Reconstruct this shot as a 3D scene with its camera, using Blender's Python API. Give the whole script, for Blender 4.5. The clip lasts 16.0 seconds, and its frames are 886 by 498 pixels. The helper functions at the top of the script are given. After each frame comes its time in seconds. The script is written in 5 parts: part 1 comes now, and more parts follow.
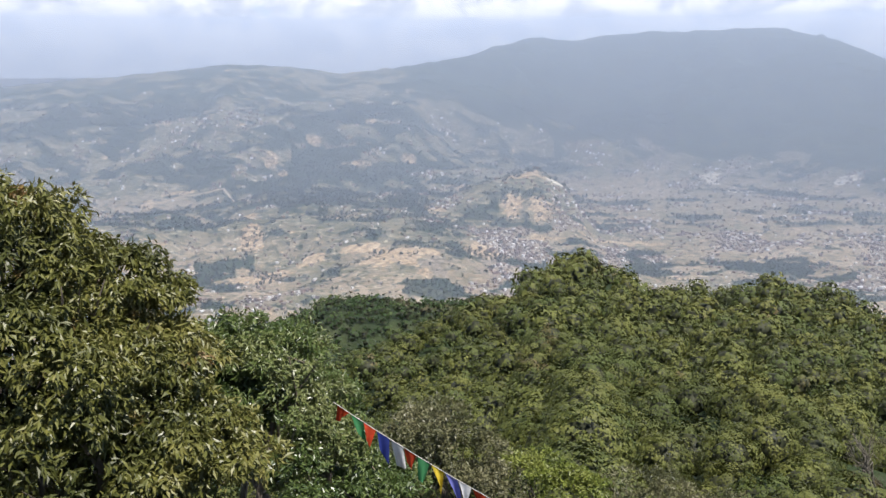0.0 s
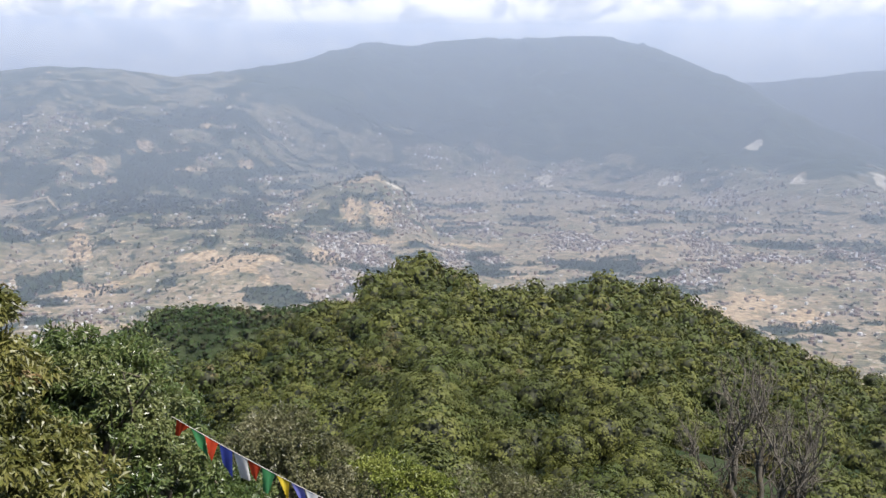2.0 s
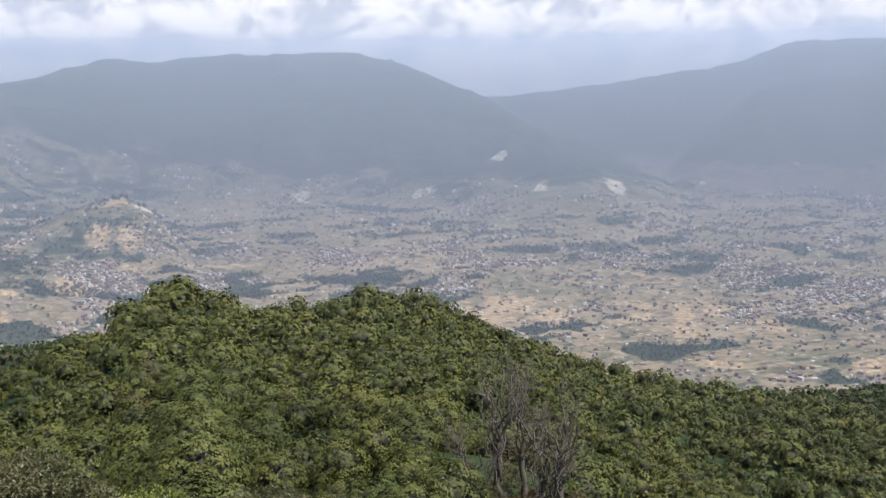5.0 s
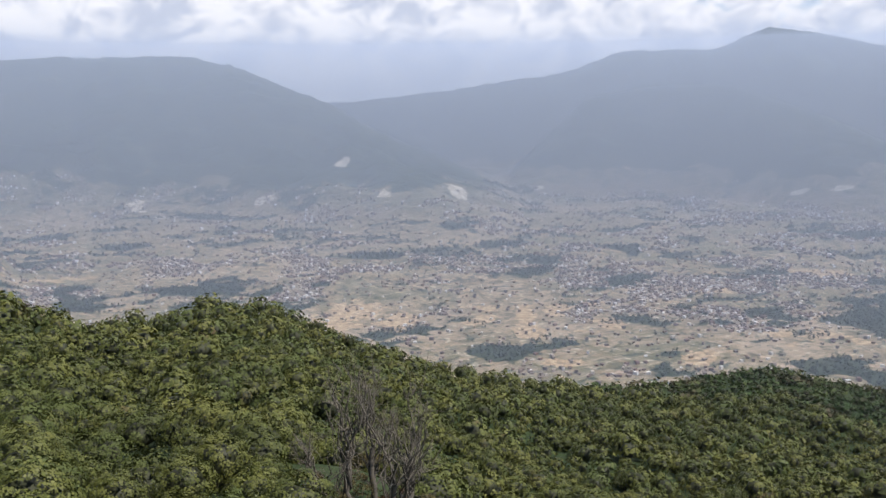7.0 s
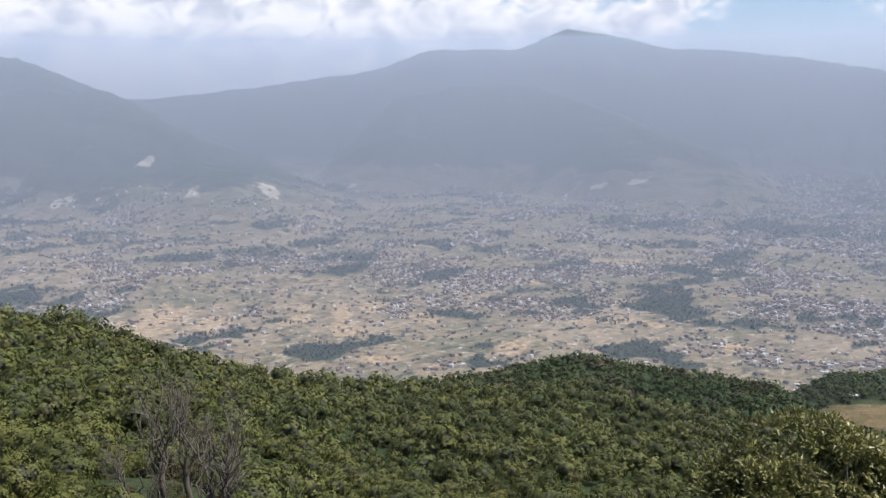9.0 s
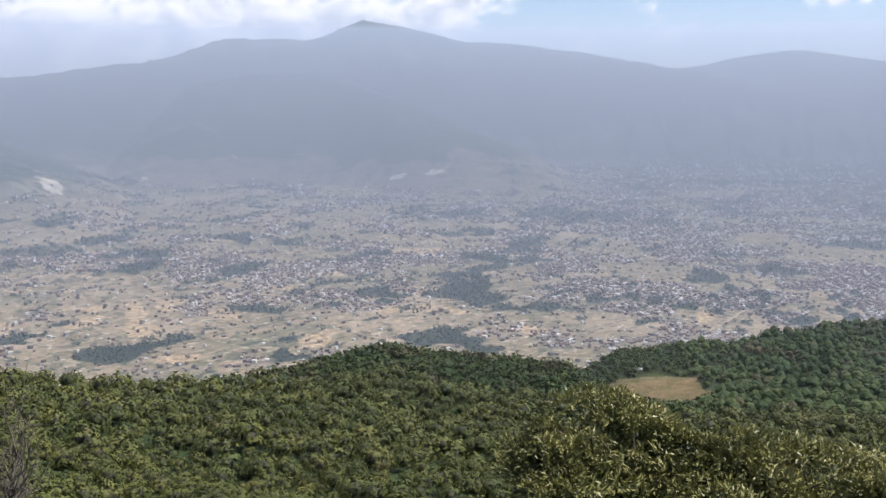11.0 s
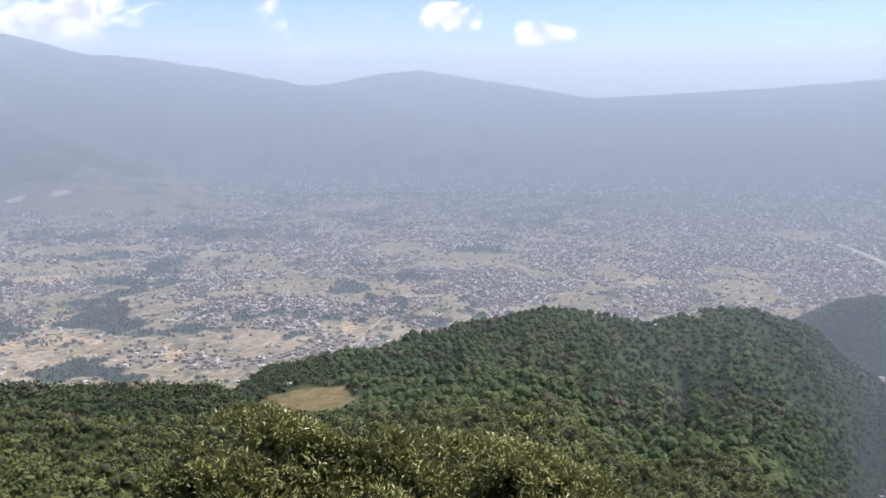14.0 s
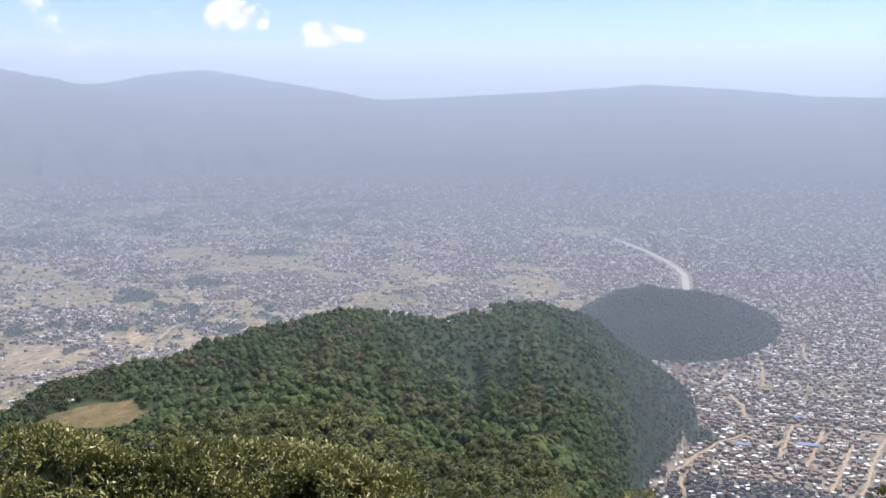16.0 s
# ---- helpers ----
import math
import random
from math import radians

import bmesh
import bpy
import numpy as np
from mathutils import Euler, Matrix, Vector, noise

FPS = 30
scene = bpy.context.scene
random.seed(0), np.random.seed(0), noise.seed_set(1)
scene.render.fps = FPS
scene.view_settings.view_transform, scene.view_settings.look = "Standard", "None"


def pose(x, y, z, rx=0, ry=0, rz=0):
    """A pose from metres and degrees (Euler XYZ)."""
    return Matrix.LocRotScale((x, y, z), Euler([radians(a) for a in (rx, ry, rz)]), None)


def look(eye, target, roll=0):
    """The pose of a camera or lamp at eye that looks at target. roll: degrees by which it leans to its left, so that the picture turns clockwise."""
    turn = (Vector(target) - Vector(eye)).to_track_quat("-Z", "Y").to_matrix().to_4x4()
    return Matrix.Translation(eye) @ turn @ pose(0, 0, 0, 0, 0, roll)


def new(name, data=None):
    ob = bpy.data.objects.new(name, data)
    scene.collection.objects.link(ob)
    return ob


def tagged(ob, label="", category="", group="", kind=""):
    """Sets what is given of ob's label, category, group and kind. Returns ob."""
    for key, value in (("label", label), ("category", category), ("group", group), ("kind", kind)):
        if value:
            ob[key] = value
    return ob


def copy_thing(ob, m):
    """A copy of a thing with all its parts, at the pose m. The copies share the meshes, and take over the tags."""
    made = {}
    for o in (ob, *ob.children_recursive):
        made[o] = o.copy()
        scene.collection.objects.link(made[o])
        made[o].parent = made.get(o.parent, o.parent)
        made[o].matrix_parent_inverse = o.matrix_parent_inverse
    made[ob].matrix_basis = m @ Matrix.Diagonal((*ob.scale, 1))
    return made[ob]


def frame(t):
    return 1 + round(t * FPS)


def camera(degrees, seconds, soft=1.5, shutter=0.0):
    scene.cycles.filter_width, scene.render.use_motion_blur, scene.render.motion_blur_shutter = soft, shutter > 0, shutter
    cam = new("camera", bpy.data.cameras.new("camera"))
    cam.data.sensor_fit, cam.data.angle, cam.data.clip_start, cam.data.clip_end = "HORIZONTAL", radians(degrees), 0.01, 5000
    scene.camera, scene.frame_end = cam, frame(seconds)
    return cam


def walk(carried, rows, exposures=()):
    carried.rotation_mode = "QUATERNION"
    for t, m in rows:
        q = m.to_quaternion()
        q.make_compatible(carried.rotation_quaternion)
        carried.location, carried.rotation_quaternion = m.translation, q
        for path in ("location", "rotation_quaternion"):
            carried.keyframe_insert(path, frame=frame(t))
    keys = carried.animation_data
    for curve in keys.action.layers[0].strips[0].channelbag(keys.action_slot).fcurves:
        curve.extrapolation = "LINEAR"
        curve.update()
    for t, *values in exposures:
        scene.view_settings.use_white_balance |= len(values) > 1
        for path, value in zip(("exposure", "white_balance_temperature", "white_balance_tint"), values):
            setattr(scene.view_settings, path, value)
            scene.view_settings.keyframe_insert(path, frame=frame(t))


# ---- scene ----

# ---------------- camera: turns on the spot at a hilltop lookout; the eye is the origin, valley floor 780 m below
cam = camera(50.64, 16.0, soft=1.5)
EYE = Vector((0, 0, 0))
TURNS = [(0.0, -0.0, -9.86, -0.2), (0.5, 2.48, -9.88, -0.01), (1.0, 4.57, -9.9, -0.05), (1.5, 6.94, -9.89, 0.04), (2.0, 9.81, -9.6, 0.12),
         (2.5, 12.68, -9.64, 0.17), (3.0, 14.75, -9.78, -0.18), (3.5, 17.36, -9.49, -0.16), (6.0, 29.96, -8.53, -0.77), (6.5, 32.75, -8.49, -0.48),
         (7.0, 34.17, -8.44, -0.51), (7.5, 36.89, -8.45, -0.46), (8.0, 39.67, -8.36, -0.35), (8.5, 42.6, -8.57, -0.36), (9.0, 45.61, -8.66, -0.34),
         (11.5, 61.71, -9.15, 0.08), (12.0, 65.68, -9.0, 0.14), (12.5, 68.26, -9.18, 0.21), (13.0, 71.35, -8.91, 0.23), (13.5, 75.62, -8.36, 0.19),
         (14.0, 79.67, -8.2, 0.27), (14.5, 83.08, -7.94, 0.37), (15.0, 86.5, -7.85, 0.58), (15.5, 89.75, -7.82, 0.64), (16.0, 92.34, -8.03, 0.53)]


def way(turn, rise):
    a, e = radians(turn), radians(rise)
    return Vector((math.sin(a) * math.cos(e), math.cos(a) * math.cos(e), math.sin(e)))


walk(cam, [(t, look(EYE, EYE + way(yaw, pitch) * 10, roll)) for t, yaw, pitch, roll in TURNS], exposures=[(0, 0.99, 6500, 12), (3.5, 0.90, 6500, 12.5), (6.5, 0.71, 6500, 13), (9, 0.76, 6500, 13), (12.5, 0.96, 6500, 13), (16, 1.07, 6500, 14)])

# ---------------- sky, sun, haze
SUN_TURN, SUN_RISE = 142.0, 61.0
world = bpy.data.worlds.new("sky")
scene.world = world
world.use_nodes = True
wt = world.node_tree
wt.nodes.clear()


def wnode(kind, **values):
    n = wt.nodes.new(kind)
    for key, value in values.items():
        n.inputs[key].default_value = value
    return n


sky = wt.nodes.new("ShaderNodeTexSky")
sky.sky_type, sky.sun_disc = "NISHITA", False
sky.sun_elevation, sky.sun_rotation = radians(SUN_RISE), radians(SUN_TURN)
sky.altitude, sky.dust_density, sky.ozone_density = 2000, 0.7, 2.0
coord = wt.nodes.new("ShaderNodeTexCoord")
stretch = wnode("ShaderNodeMapping", Scale=(1.0, 1.0, 1.45))
billow = wnode("ShaderNodeTexNoise", Scale=13.0, Detail=10.0, Roughness=0.58, Distortion=0.25)
banks = wnode("ShaderNodeTexNoise", Scale=3.2, Detail=3.0, Roughness=0.5)
shade = wnode("ShaderNodeTexNoise", Scale=22.0, Detail=8.0, Roughness=0.62, Distortion=0.5)


def wlink(a, b):
    wt.links.new(a, b)


def wmath(op, a, b=0.0, c=0.0):
    n = wt.nodes.new("ShaderNodeMath")
    n.operation = op
    for i, v in enumerate((a, b, c)):
        if isinstance(v, (int, float)):
            n.inputs[i].default_value = v
        else:
            wlink(v, n.inputs[i])
    return n.outputs[0]


def wstep(v, lo, hi):
    n = wt.nodes.new("ShaderNodeMapRange")
    n.interpolation_type = "SMOOTHSTEP"
    n.inputs["From Min"].default_value, n.inputs["From Max"].default_value = lo, hi
    wlink(v, n.inputs["Value"])
    return n.outputs["Result"]


wlink(coord.outputs["Generated"], stretch.inputs["Vector"])
for n in (billow, banks, shade):
    wlink(stretch.outputs["Vector"], n.inputs["Vector"])
# a bank of cumulus to the north thinning to clear sky in the east
toward = wt.nodes.new("ShaderNodeVectorMath")
toward.operation = "DOT_PRODUCT"
wlink(coord.outputs["Generated"], toward.inputs[0])
toward.inputs[1].default_value = way(12.0, 0.0)
bias = wmath("MULTIPLY", wstep(toward.outputs["Value"], 0.36, 0.78), 0.46)
mass = wmath("ADD", wmath("MULTIPLY_ADD", banks.outputs["Fac"], 0.55, billow.outputs["Fac"]), bias)
cover = wstep(mass, 0.98, 1.10)
# two lone puffs in the eastern blue
for turn, rise, wide in ((80.3, 5.75, 0.034), (85.7, 4.75, 0.034)):
    away = wt.nodes.new("ShaderNodeVectorMath")
    away.operation = "SUBTRACT"
    wlink(coord.outputs["Generated"], away.inputs[0])
    away.inputs[1].default_value = way(turn, rise)
    flat = wt.nodes.new("ShaderNodeVectorMath")
    flat.operation = "MULTIPLY"
    wlink(away.outputs[0], flat.inputs[0])
    flat.inputs[1].default_value = (1, 1, 1.9)
    size = wt.nodes.new("ShaderNodeVectorMath")
    size.operation = "LENGTH"
    wlink(flat.outputs[0], size.inputs[0])
    puff = wmath("ADD", wmath("MULTIPLY", size.outputs["Value"], -1.0 / wide), wmath("MULTIPLY", shade.outputs["Fac"], 2.6))
    cover = wmath("MAXIMUM", cover, wstep(puff, 0.42, 0.75))
# the haze pales the sky towards the horizon
level = wt.nodes.new("ShaderNodeSeparateXYZ")
wlink(coord.outputs["Generated"], level.inputs[0])
pale = wmath("MULTIPLY", wmath("SUBTRACT", 1.0, wstep(level.outputs["Z"], 0.0, 0.10)), 0.8)
tone = wt.nodes.new("ShaderNodeValToRGB")
tone.color_ramp.elements[0].position, tone.color_ramp.elements[0].color = 0.41, (5.2, 5.7, 6.7, 1)
tone.color_ramp.elements[1].position, tone.color_ramp.elements[1].color = 0.57, (9.1, 9.15, 9.2, 1)
clouds = wt.nodes.new("ShaderNodeMix")
clouds.data_type = "RGBA"
back = wnode("ShaderNodeBackground", Strength=0.0735)
out = wt.nodes.new("ShaderNodeOutputWorld")
wlink(shade.outputs["Fac"], tone.inputs["Fac"])
wlink(cover, clouds.inputs["Factor"])
wlink(sky.outputs["Color"], [i for i in clouds.inputs if i.name == "A" and i.type == "RGBA"][0])
wlink(tone.outputs["Color"], [i for i in clouds.inputs if i.name == "B" and i.type == "RGBA"][0])
veil = wt.nodes.new("ShaderNodeMix")
veil.data_type = "RGBA"
wlink(pale, veil.inputs["Factor"])
wlink([o for o in clouds.outputs if o.type == "RGBA"][0], [i for i in veil.inputs if i.name == "A" and i.type == "RGBA"][0])
[i for i in veil.inputs if i.name == "B" and i.type == "RGBA"][0].default_value = (3.8, 4.2, 4.95, 1)
wlink([o for o in veil.outputs if o.type == "RGBA"][0], back.inputs["Color"])
wlink(back.outputs[0], out.inputs["Surface"])

sun = new("sun", bpy.data.lights.new("sun", "SUN"))
sun.data.energy, sun.data.angle, sun.data.color = 5.0, radians(0.6), (1.0, 0.965, 0.91)
sun.matrix_world = look(way(SUN_TURN, SUN_RISE) * 3000, (0, 0, 0))

HAZE_REACH, HAZE_TOP = 9200.0, 330.0   # metres of clear hill air to fade to a third; top of the haze above the lookout

# ---------------- numbers: noise, land forms
GRID = np.random.RandomState(7).rand(256, 256)


def vnoise(x, y, octaves=4, rough=0.5):
    """Smooth noise in -1..1 over arrays."""
    total, amp, norm = 0, 1.0, 0.0
    for o in range(octaves):
        x0, y0 = np.floor(x).astype(int), np.floor(y).astype(int)
        fx, fy = x - x0, y - y0
        fx, fy = fx * fx * (3 - 2 * fx), fy * fy * (3 - 2 * fy)
        g = lambda i, j: GRID[(x0 + i) & 255, (y0 + j) & 255]
        v = (g(0, 0) * (1 - fx) + g(1, 0) * fx) * (1 - fy) + (g(0, 1) * (1 - fx) + g(1, 1) * fx) * fy
        total, norm = total + amp * (v * 2 - 1), norm + amp
        x, y, amp = x * 2.03 + 17.3, y * 2.03 + 9.7, amp * rough
    return total / norm


def along(az, table, k):
    return np.interp(az, [row[0] for row in table], [row[k] for row in table])


def smooth(v):
    v = np.clip(v, 0, 1)
    return v * v * (3 - 2 * v)


FLOOR = -780.0
# each crest: compass turn, rise of the skyline, distance in metres
SPUR = [(-180, -30, 200), (-60, -28, 200), (-40, -22, 220), (-25, -19, 250), (-12, -18, 280), (-6.6, -16.6, 300), (-3, -15, 320), (3.4, -12.6, 370), (6.2, -10.9, 400),
        (8.7, -10.1, 420), (10.6, -10.9, 425), (12.7, -12.0, 430), (16, -11.9, 450), (19.8, -11.2, 470), (23.9, -11.7, 480), (25.9, -12.6, 480),
        (31.9, -14.9, 490), (37.2, -16.0, 520), (42.1, -16.5, 560), (48.6, -15.8, 640), (53.5, -14.7, 700), (58.7, -15.2, 720), (65.6, -15.7, 700),
        (70, -18, 690), (76, -21, 660), (90, -30, 500), (180, -30, 200)]
BACK_SPUR = [(-30, -18, 750), (-14, -15, 740), (-9.3, -13.3, 720), (-7.2, -12.4, 700), (-5.1, -12.3, 700), (-1.6, -12.7, 700), (3.4, -12.5, 720), (9, -15, 740), (20, -20, 760)]
LONG_RIDGE = [(55, -24, 900), (62, -18, 900), (66, -16, 900), (68.8, -14.6, 950), (74, -13.9, 1000), (79.5, -12.7, 1100), (86, -11.5, 1300), (88.7, -11.7, 1450), (92.2, -12.2, 1700),
              (95.7, -11.1, 1850), (98.5, -11.0, 1950), (101.3, -11.6, 2150), (103, -13.0, 2250), (105.5, -14.6, 2350), (107.5, -16.0, 2450), (108.4, -17.5, 2480), (111, -24, 2500)]
END_HILL = [(99, -13.5, 3300), (101.3, -11.5, 3350), (103, -10.5, 3380), (105, -10.15, 3400), (108.6, -10.4, 3450), (110.5, -11.0, 3500), (112.2, -11.8, 3550), (113.5, -12.6, 3560), (116, -14, 3570)]
NORTH_RANGE = [(-60, 0.5, 9500), (-25, 0.0, 9500), (-20.9, 0.47, 9500), (-16, 0.86, 9400), (-12.8, 1.28, 9300), (-8.9, 1.12, 9300), (-6.2, 0.72, 9400), (-2.1, 1.17, 9700), (1.6, 1.82, 10200), (5.3, 2.82, 10800),
               (8, 2.64, 11000), (12.2, 3.07, 11200), (15.5, 3.02, 11200), (19, 3.16, 11200), (22, 2.6, 11000), (24.7, 1.5, 10700), (27.4, 0.4, 10200), (29.7, -0.97, 9700), (34.8, -3.4, 8800), (39, -5.2, 8200), (45, -8, 8000)]
EAST_RANGE = [(15, -1.5, 13500), (22, -0.5, 13500), (27.3, 0.3, 13500), (31.4, 0.81, 13500), (36.5, 1.5, 13400), (41.6, 2.17, 13200), (44.9, 3.3, 13000), (47.5, 3.3, 13000), (50.3, 3.24, 12900), (51.6, 3.9, 12900), (52.9, 4.47, 12900),
              (54.5, 4.2, 12900), (56.7, 3.75, 13000), (59.5, 3.19, 13100), (62.4, 3.05, 13300), (67.1, 2.45, 13800), (69.4, 1.96, 14000), (75.5, 0.8, 14500), (83, -1.2, 15000), (95, -3, 15000)]
EAST_SPUR = [(38, -4, 9800), (42.8, 0.6, 10500), (47, 1.3, 10800), (51, 1.26, 10600), (54, 0.2, 10000), (56.4, -0.61, 9600), (59.5, -2.0, 9200), (62.9, -3.2, 8900), (66, -5, 8600)]
FAR_RANGE = [(60, 0.5, 19000), (72.8, 1.73, 19000), (75.5, 2.29, 19000), (78.1, 2.61, 19000), (80.4, 2.28, 19000), (84.2, 1.7, 19500), (88.5, 0.96, 20000), (92.8, 1.2, 20500), (98, 1.5, 20500), (102.2, 1.83, 20500), (104.5, 2.0, 20500),
             (109.3, 1.74, 20500), (113.9, 1.3, 20500), (125, 1.2, 20500), (150, 1.0, 20000)]
LOW_HILLS = [(60, -2.6, 15000), (68, -0.9, 15500), (72.7, -0.7, 15500), (76.8, -0.9, 15500), (82, -1.1, 15500), (86.3, -1.35, 15500), (88.3, -2.1, 15500), (90.8, -1.64, 16000), (94, -1.9, 16000), (98, -2.3, 16500), (104, -2.0, 17000), (112, -2.2, 17000), (120, -2.0, 17000)]
# two village spurs running down from the north range, one behind the other
TERRACE_HILL = [(-18, -14, 4200), (-11.7, -11.6, 4450), (-8, -10.2, 4700), (-5, -8.9, 4900), (-0.8, -7.3, 5150), (2.3, -5.9, 5350), (5.7, -5.0, 5500), (7.4, -6.0, 5400), (9, -8.3, 5000), (11, -11.4, 4500), (14, -14, 4200)]
VILLAGE_SPUR = [(-40, -9.5, 6200), (-24, -8.3, 6500), (-20, -7.3, 6700), (-16, -6.3, 6900), (-13.7, -5.8, 7000), (-11, -4.6, 7200), (-9.4, -3.9, 7300), (-6, -3.5, 7500), (-2.9, -4.0, 7500), (1, -4.6, 7400), (6, -5.4, 7200), (9, -7.6, 7000), (12, -9, 6800)]


def crest(az, r, table, near, far, power=None):
    """Height of a ridge: a crest line, rising from r - near before it and falling over far behind it."""
    rc = along(az, table, 2)
    zc = rc * np.tan(np.radians(along(az, table, 1)))
    ahead = smooth((r - rc + near) / near)
    behind = 1 - smooth((r - rc) / far)
    return FLOOR - 40 + (zc - FLOOR + 40) * np.where(r < rc, ahead, behind)


def slope_to(az, r, table, lower):
    """A spur on the lookout's own hill: falls ever more gently to its crest line, then drops away."""
    rc = along(az, table, 2)
    zc = rc * np.tan(np.radians(along(az, table, 1))) - lower
    return np.where(r < rc, zc * np.sqrt(np.maximum(r, 0.01) / rc), zc - 0.55 * (r - rc) - 0.0012 * (r - rc) ** 2)


def height(az, r):
    """Height of the land against the eye, at a compass turn in degrees and a distance in metres."""
    x, y = r * np.sin(np.radians(az)), r * np.cos(np.radians(az))
    floor = FLOOR + 9 * vnoise(x / 900, y / 900, 4) + 0.0006 * np.maximum(r - 4000, 0)
    # low swells with sand cuts, north-east
    z = floor + 34 * smooth(vnoise(x / 620 + 5, y / 620, 3) * 1.6) * smooth((62 - az) / 25) * smooth((r - 2200) / 600) * smooth((7000 - r) / 2500)
    z = z + 150 * smooth(vnoise(x / 900 + 15, y / 900 + 44, 4, 0.5) * 1.3 + 0.55) * smooth((9 - az) / 12) * smooth((r - 3000) / 1400) * smooth((9500 - r) / 2500)
    rough = vnoise(x / 1500 + 3, y / 1500 + 8, 6, 0.55)
    gully = 1 - np.abs(vnoise(x / 1100 + 40, y / 1100 + 2, 5, 0.55)) * 2
    ribs = 1 - np.abs(vnoise(x / 520 + 14, y / 520 + 77, 4, 0.5)) * 2.4
    for table, near, far, deep in ((NORTH_RANGE, 4300, 4000, np.interp(az, [-6, 6], [0.8, 1.5])), (EAST_RANGE, np.interp(az, [58, 72], [4200, 1900]), 5000, 1.5), (EAST_SPUR, 2600, 2500, 0.7), (FAR_RANGE, 2600, 5000, 0.7), (LOW_HILLS, 1000, 1500, 0.3),
                                   (VILLAGE_SPUR, 2900, 1500, 0.4), (TERRACE_HILL, 1500, 1100, 0.4)):
        h = crest(az, r, table, near, far)
        lift = np.clip((h - FLOOR) / 300, 0, 1)
        rc = along(az, table, 2)
        on_crest = np.clip(np.abs(r - rc) / (near * 0.28), 0, 1)
        h = h + lift * deep * (on_crest * (95 * gully - 75 + 45 * ribs + 60 * rough) + (1 - on_crest) * (12 * rough + 26 * vnoise(az * 5.0 + 7, r / 4000, 3, 0.6)))
        z = np.maximum(z, h)
    small = vnoise(x / 90, y / 90, 4)
    h = crest(az, r, END_HILL, 720, 700)
    z = np.maximum(z, h + 14 * small * smooth((h - FLOOR) / 120))
    # the long wooded ridge: a slope on the lookout side, a foot in the town at its end
    sweep = slope_to(az, r, LONG_RIDGE, 10)
    foot = np.interp(az, [104.5, 106.2, 107.1, 108.4, 111], [1700, 1900, 2080, 2440, 2480])
    rc = along(az, LONG_RIDGE, 2)
    zc = rc * np.tan(np.radians(along(az, LONG_RIDGE, 1)))
    toe = np.where(r < rc, FLOOR - 20 + (zc - FLOOR + 20) * np.clip((r - foot) / np.maximum(rc - foot, 30), 0, 1) ** 0.75, zc - 0.6 * (r - rc))
    w = smooth((az - 103.6) / 2.2)
    ridge = sweep * (1 - w) + toe * w
    ribs = np.abs(vnoise(x / 230 + 31, y / 230 + 4, 3)) * (70 + 50 * smooth((az - 86) / 8))
    gullies = np.abs(vnoise(az / 2.1 + 50, r / 1300 + 7, 3)) * 75 * smooth((az - 70) / 14)
    ridge = ridge - (ribs + gullies) * smooth((rc - r) / (0.3 * rc)) * smooth((r - 500) / 500) + 8 * small * smooth((r - 300) / 400)
    z = np.maximum(z, np.where((az > 52) & (az < 112), ridge, -2000))
    z = np.maximum(z, np.where(az < 25, slope_to(az, np.maximum(r, 380), BACK_SPUR, 8) - 170 * smooth((660 - r) / 280) - 14 * np.abs(vnoise(x / 130 + 7, y / 130, 3)) * smooth((690 - r) / 60), -2000))
    spur = slope_to(az, r, SPUR, 7)
    rs = along(az, SPUR, 2)
    spur = spur - 16 * np.abs(vnoise(x / 120 + 2, y / 120 + 60, 3)) * smooth((rs - r) / (0.35 * rs)) * smooth((r - 60) / 120)
    spur = spur + 16 * np.exp(-((az - 31) / 7) ** 2 - ((r - 120) / 45) ** 2)
    z = np.maximum(z, np.where(az < 95, spur, -2000))
    side = np.where(az > 60, -46 - 0.42 * r, -60 - 0.6 * r)
    z = np.maximum(z, side)
    z = np.maximum(z, -2.2 - 1.0 * r)
    return np.where(r < 30, np.minimum(z, -1.9 - 0.4 * np.abs(r)), z)


def squeeze(r):
    """Distances past 1.5 km drawn in, as seen through the long valley air, so that the land ends inside 4.85 km."""
    return np.where(r < 1500, r, 1500 + 3350 * (1 - np.exp(-(r - 1500) / 3350)))


def place(az, r, z):
    """True polar place to the model's x, y, z and its scale there."""
    s = np.where(r < 1500, 1.0, squeeze(r) / np.maximum(r, 1.0))
    a = np.radians(az)
    return np.stack([r * s * np.sin(a), r * s * np.cos(a), z * s], -1), s


def mesh_of(name, verts, faces, material, smooth_faces=False):
    """A mesh from arrays: faces all with the same number of corners."""
    me = bpy.data.meshes.new(name)
    verts, faces = np.asarray(verts, np.float32), np.asarray(faces, np.int32)
    n, k = faces.shape
    me.vertices.add(len(verts))
    me.vertices.foreach_set("co", verts.ravel())
    me.loops.add(n * k)
    me.loops.foreach_set("vertex_index", faces.ravel())
    me.polygons.add(n)
    me.polygons.foreach_set("loop_start", np.arange(0, n * k, k, dtype=np.int32))
    me.polygons.foreach_set("use_smooth", np.full(n, smooth_faces))
    me.materials.append(material)
    me.update(calc_edges=True)
    return me


def attribute(me, name, values):
    """A number or a vector on each vertex of a mesh."""
    values = np.asarray(values, np.float32)
    kind = "FLOAT" if values.ndim == 1 else "FLOAT_VECTOR"
    me.attributes.new(name, kind, "POINT").data.foreach_set("value" if kind == "FLOAT" else "vector", values.ravel())


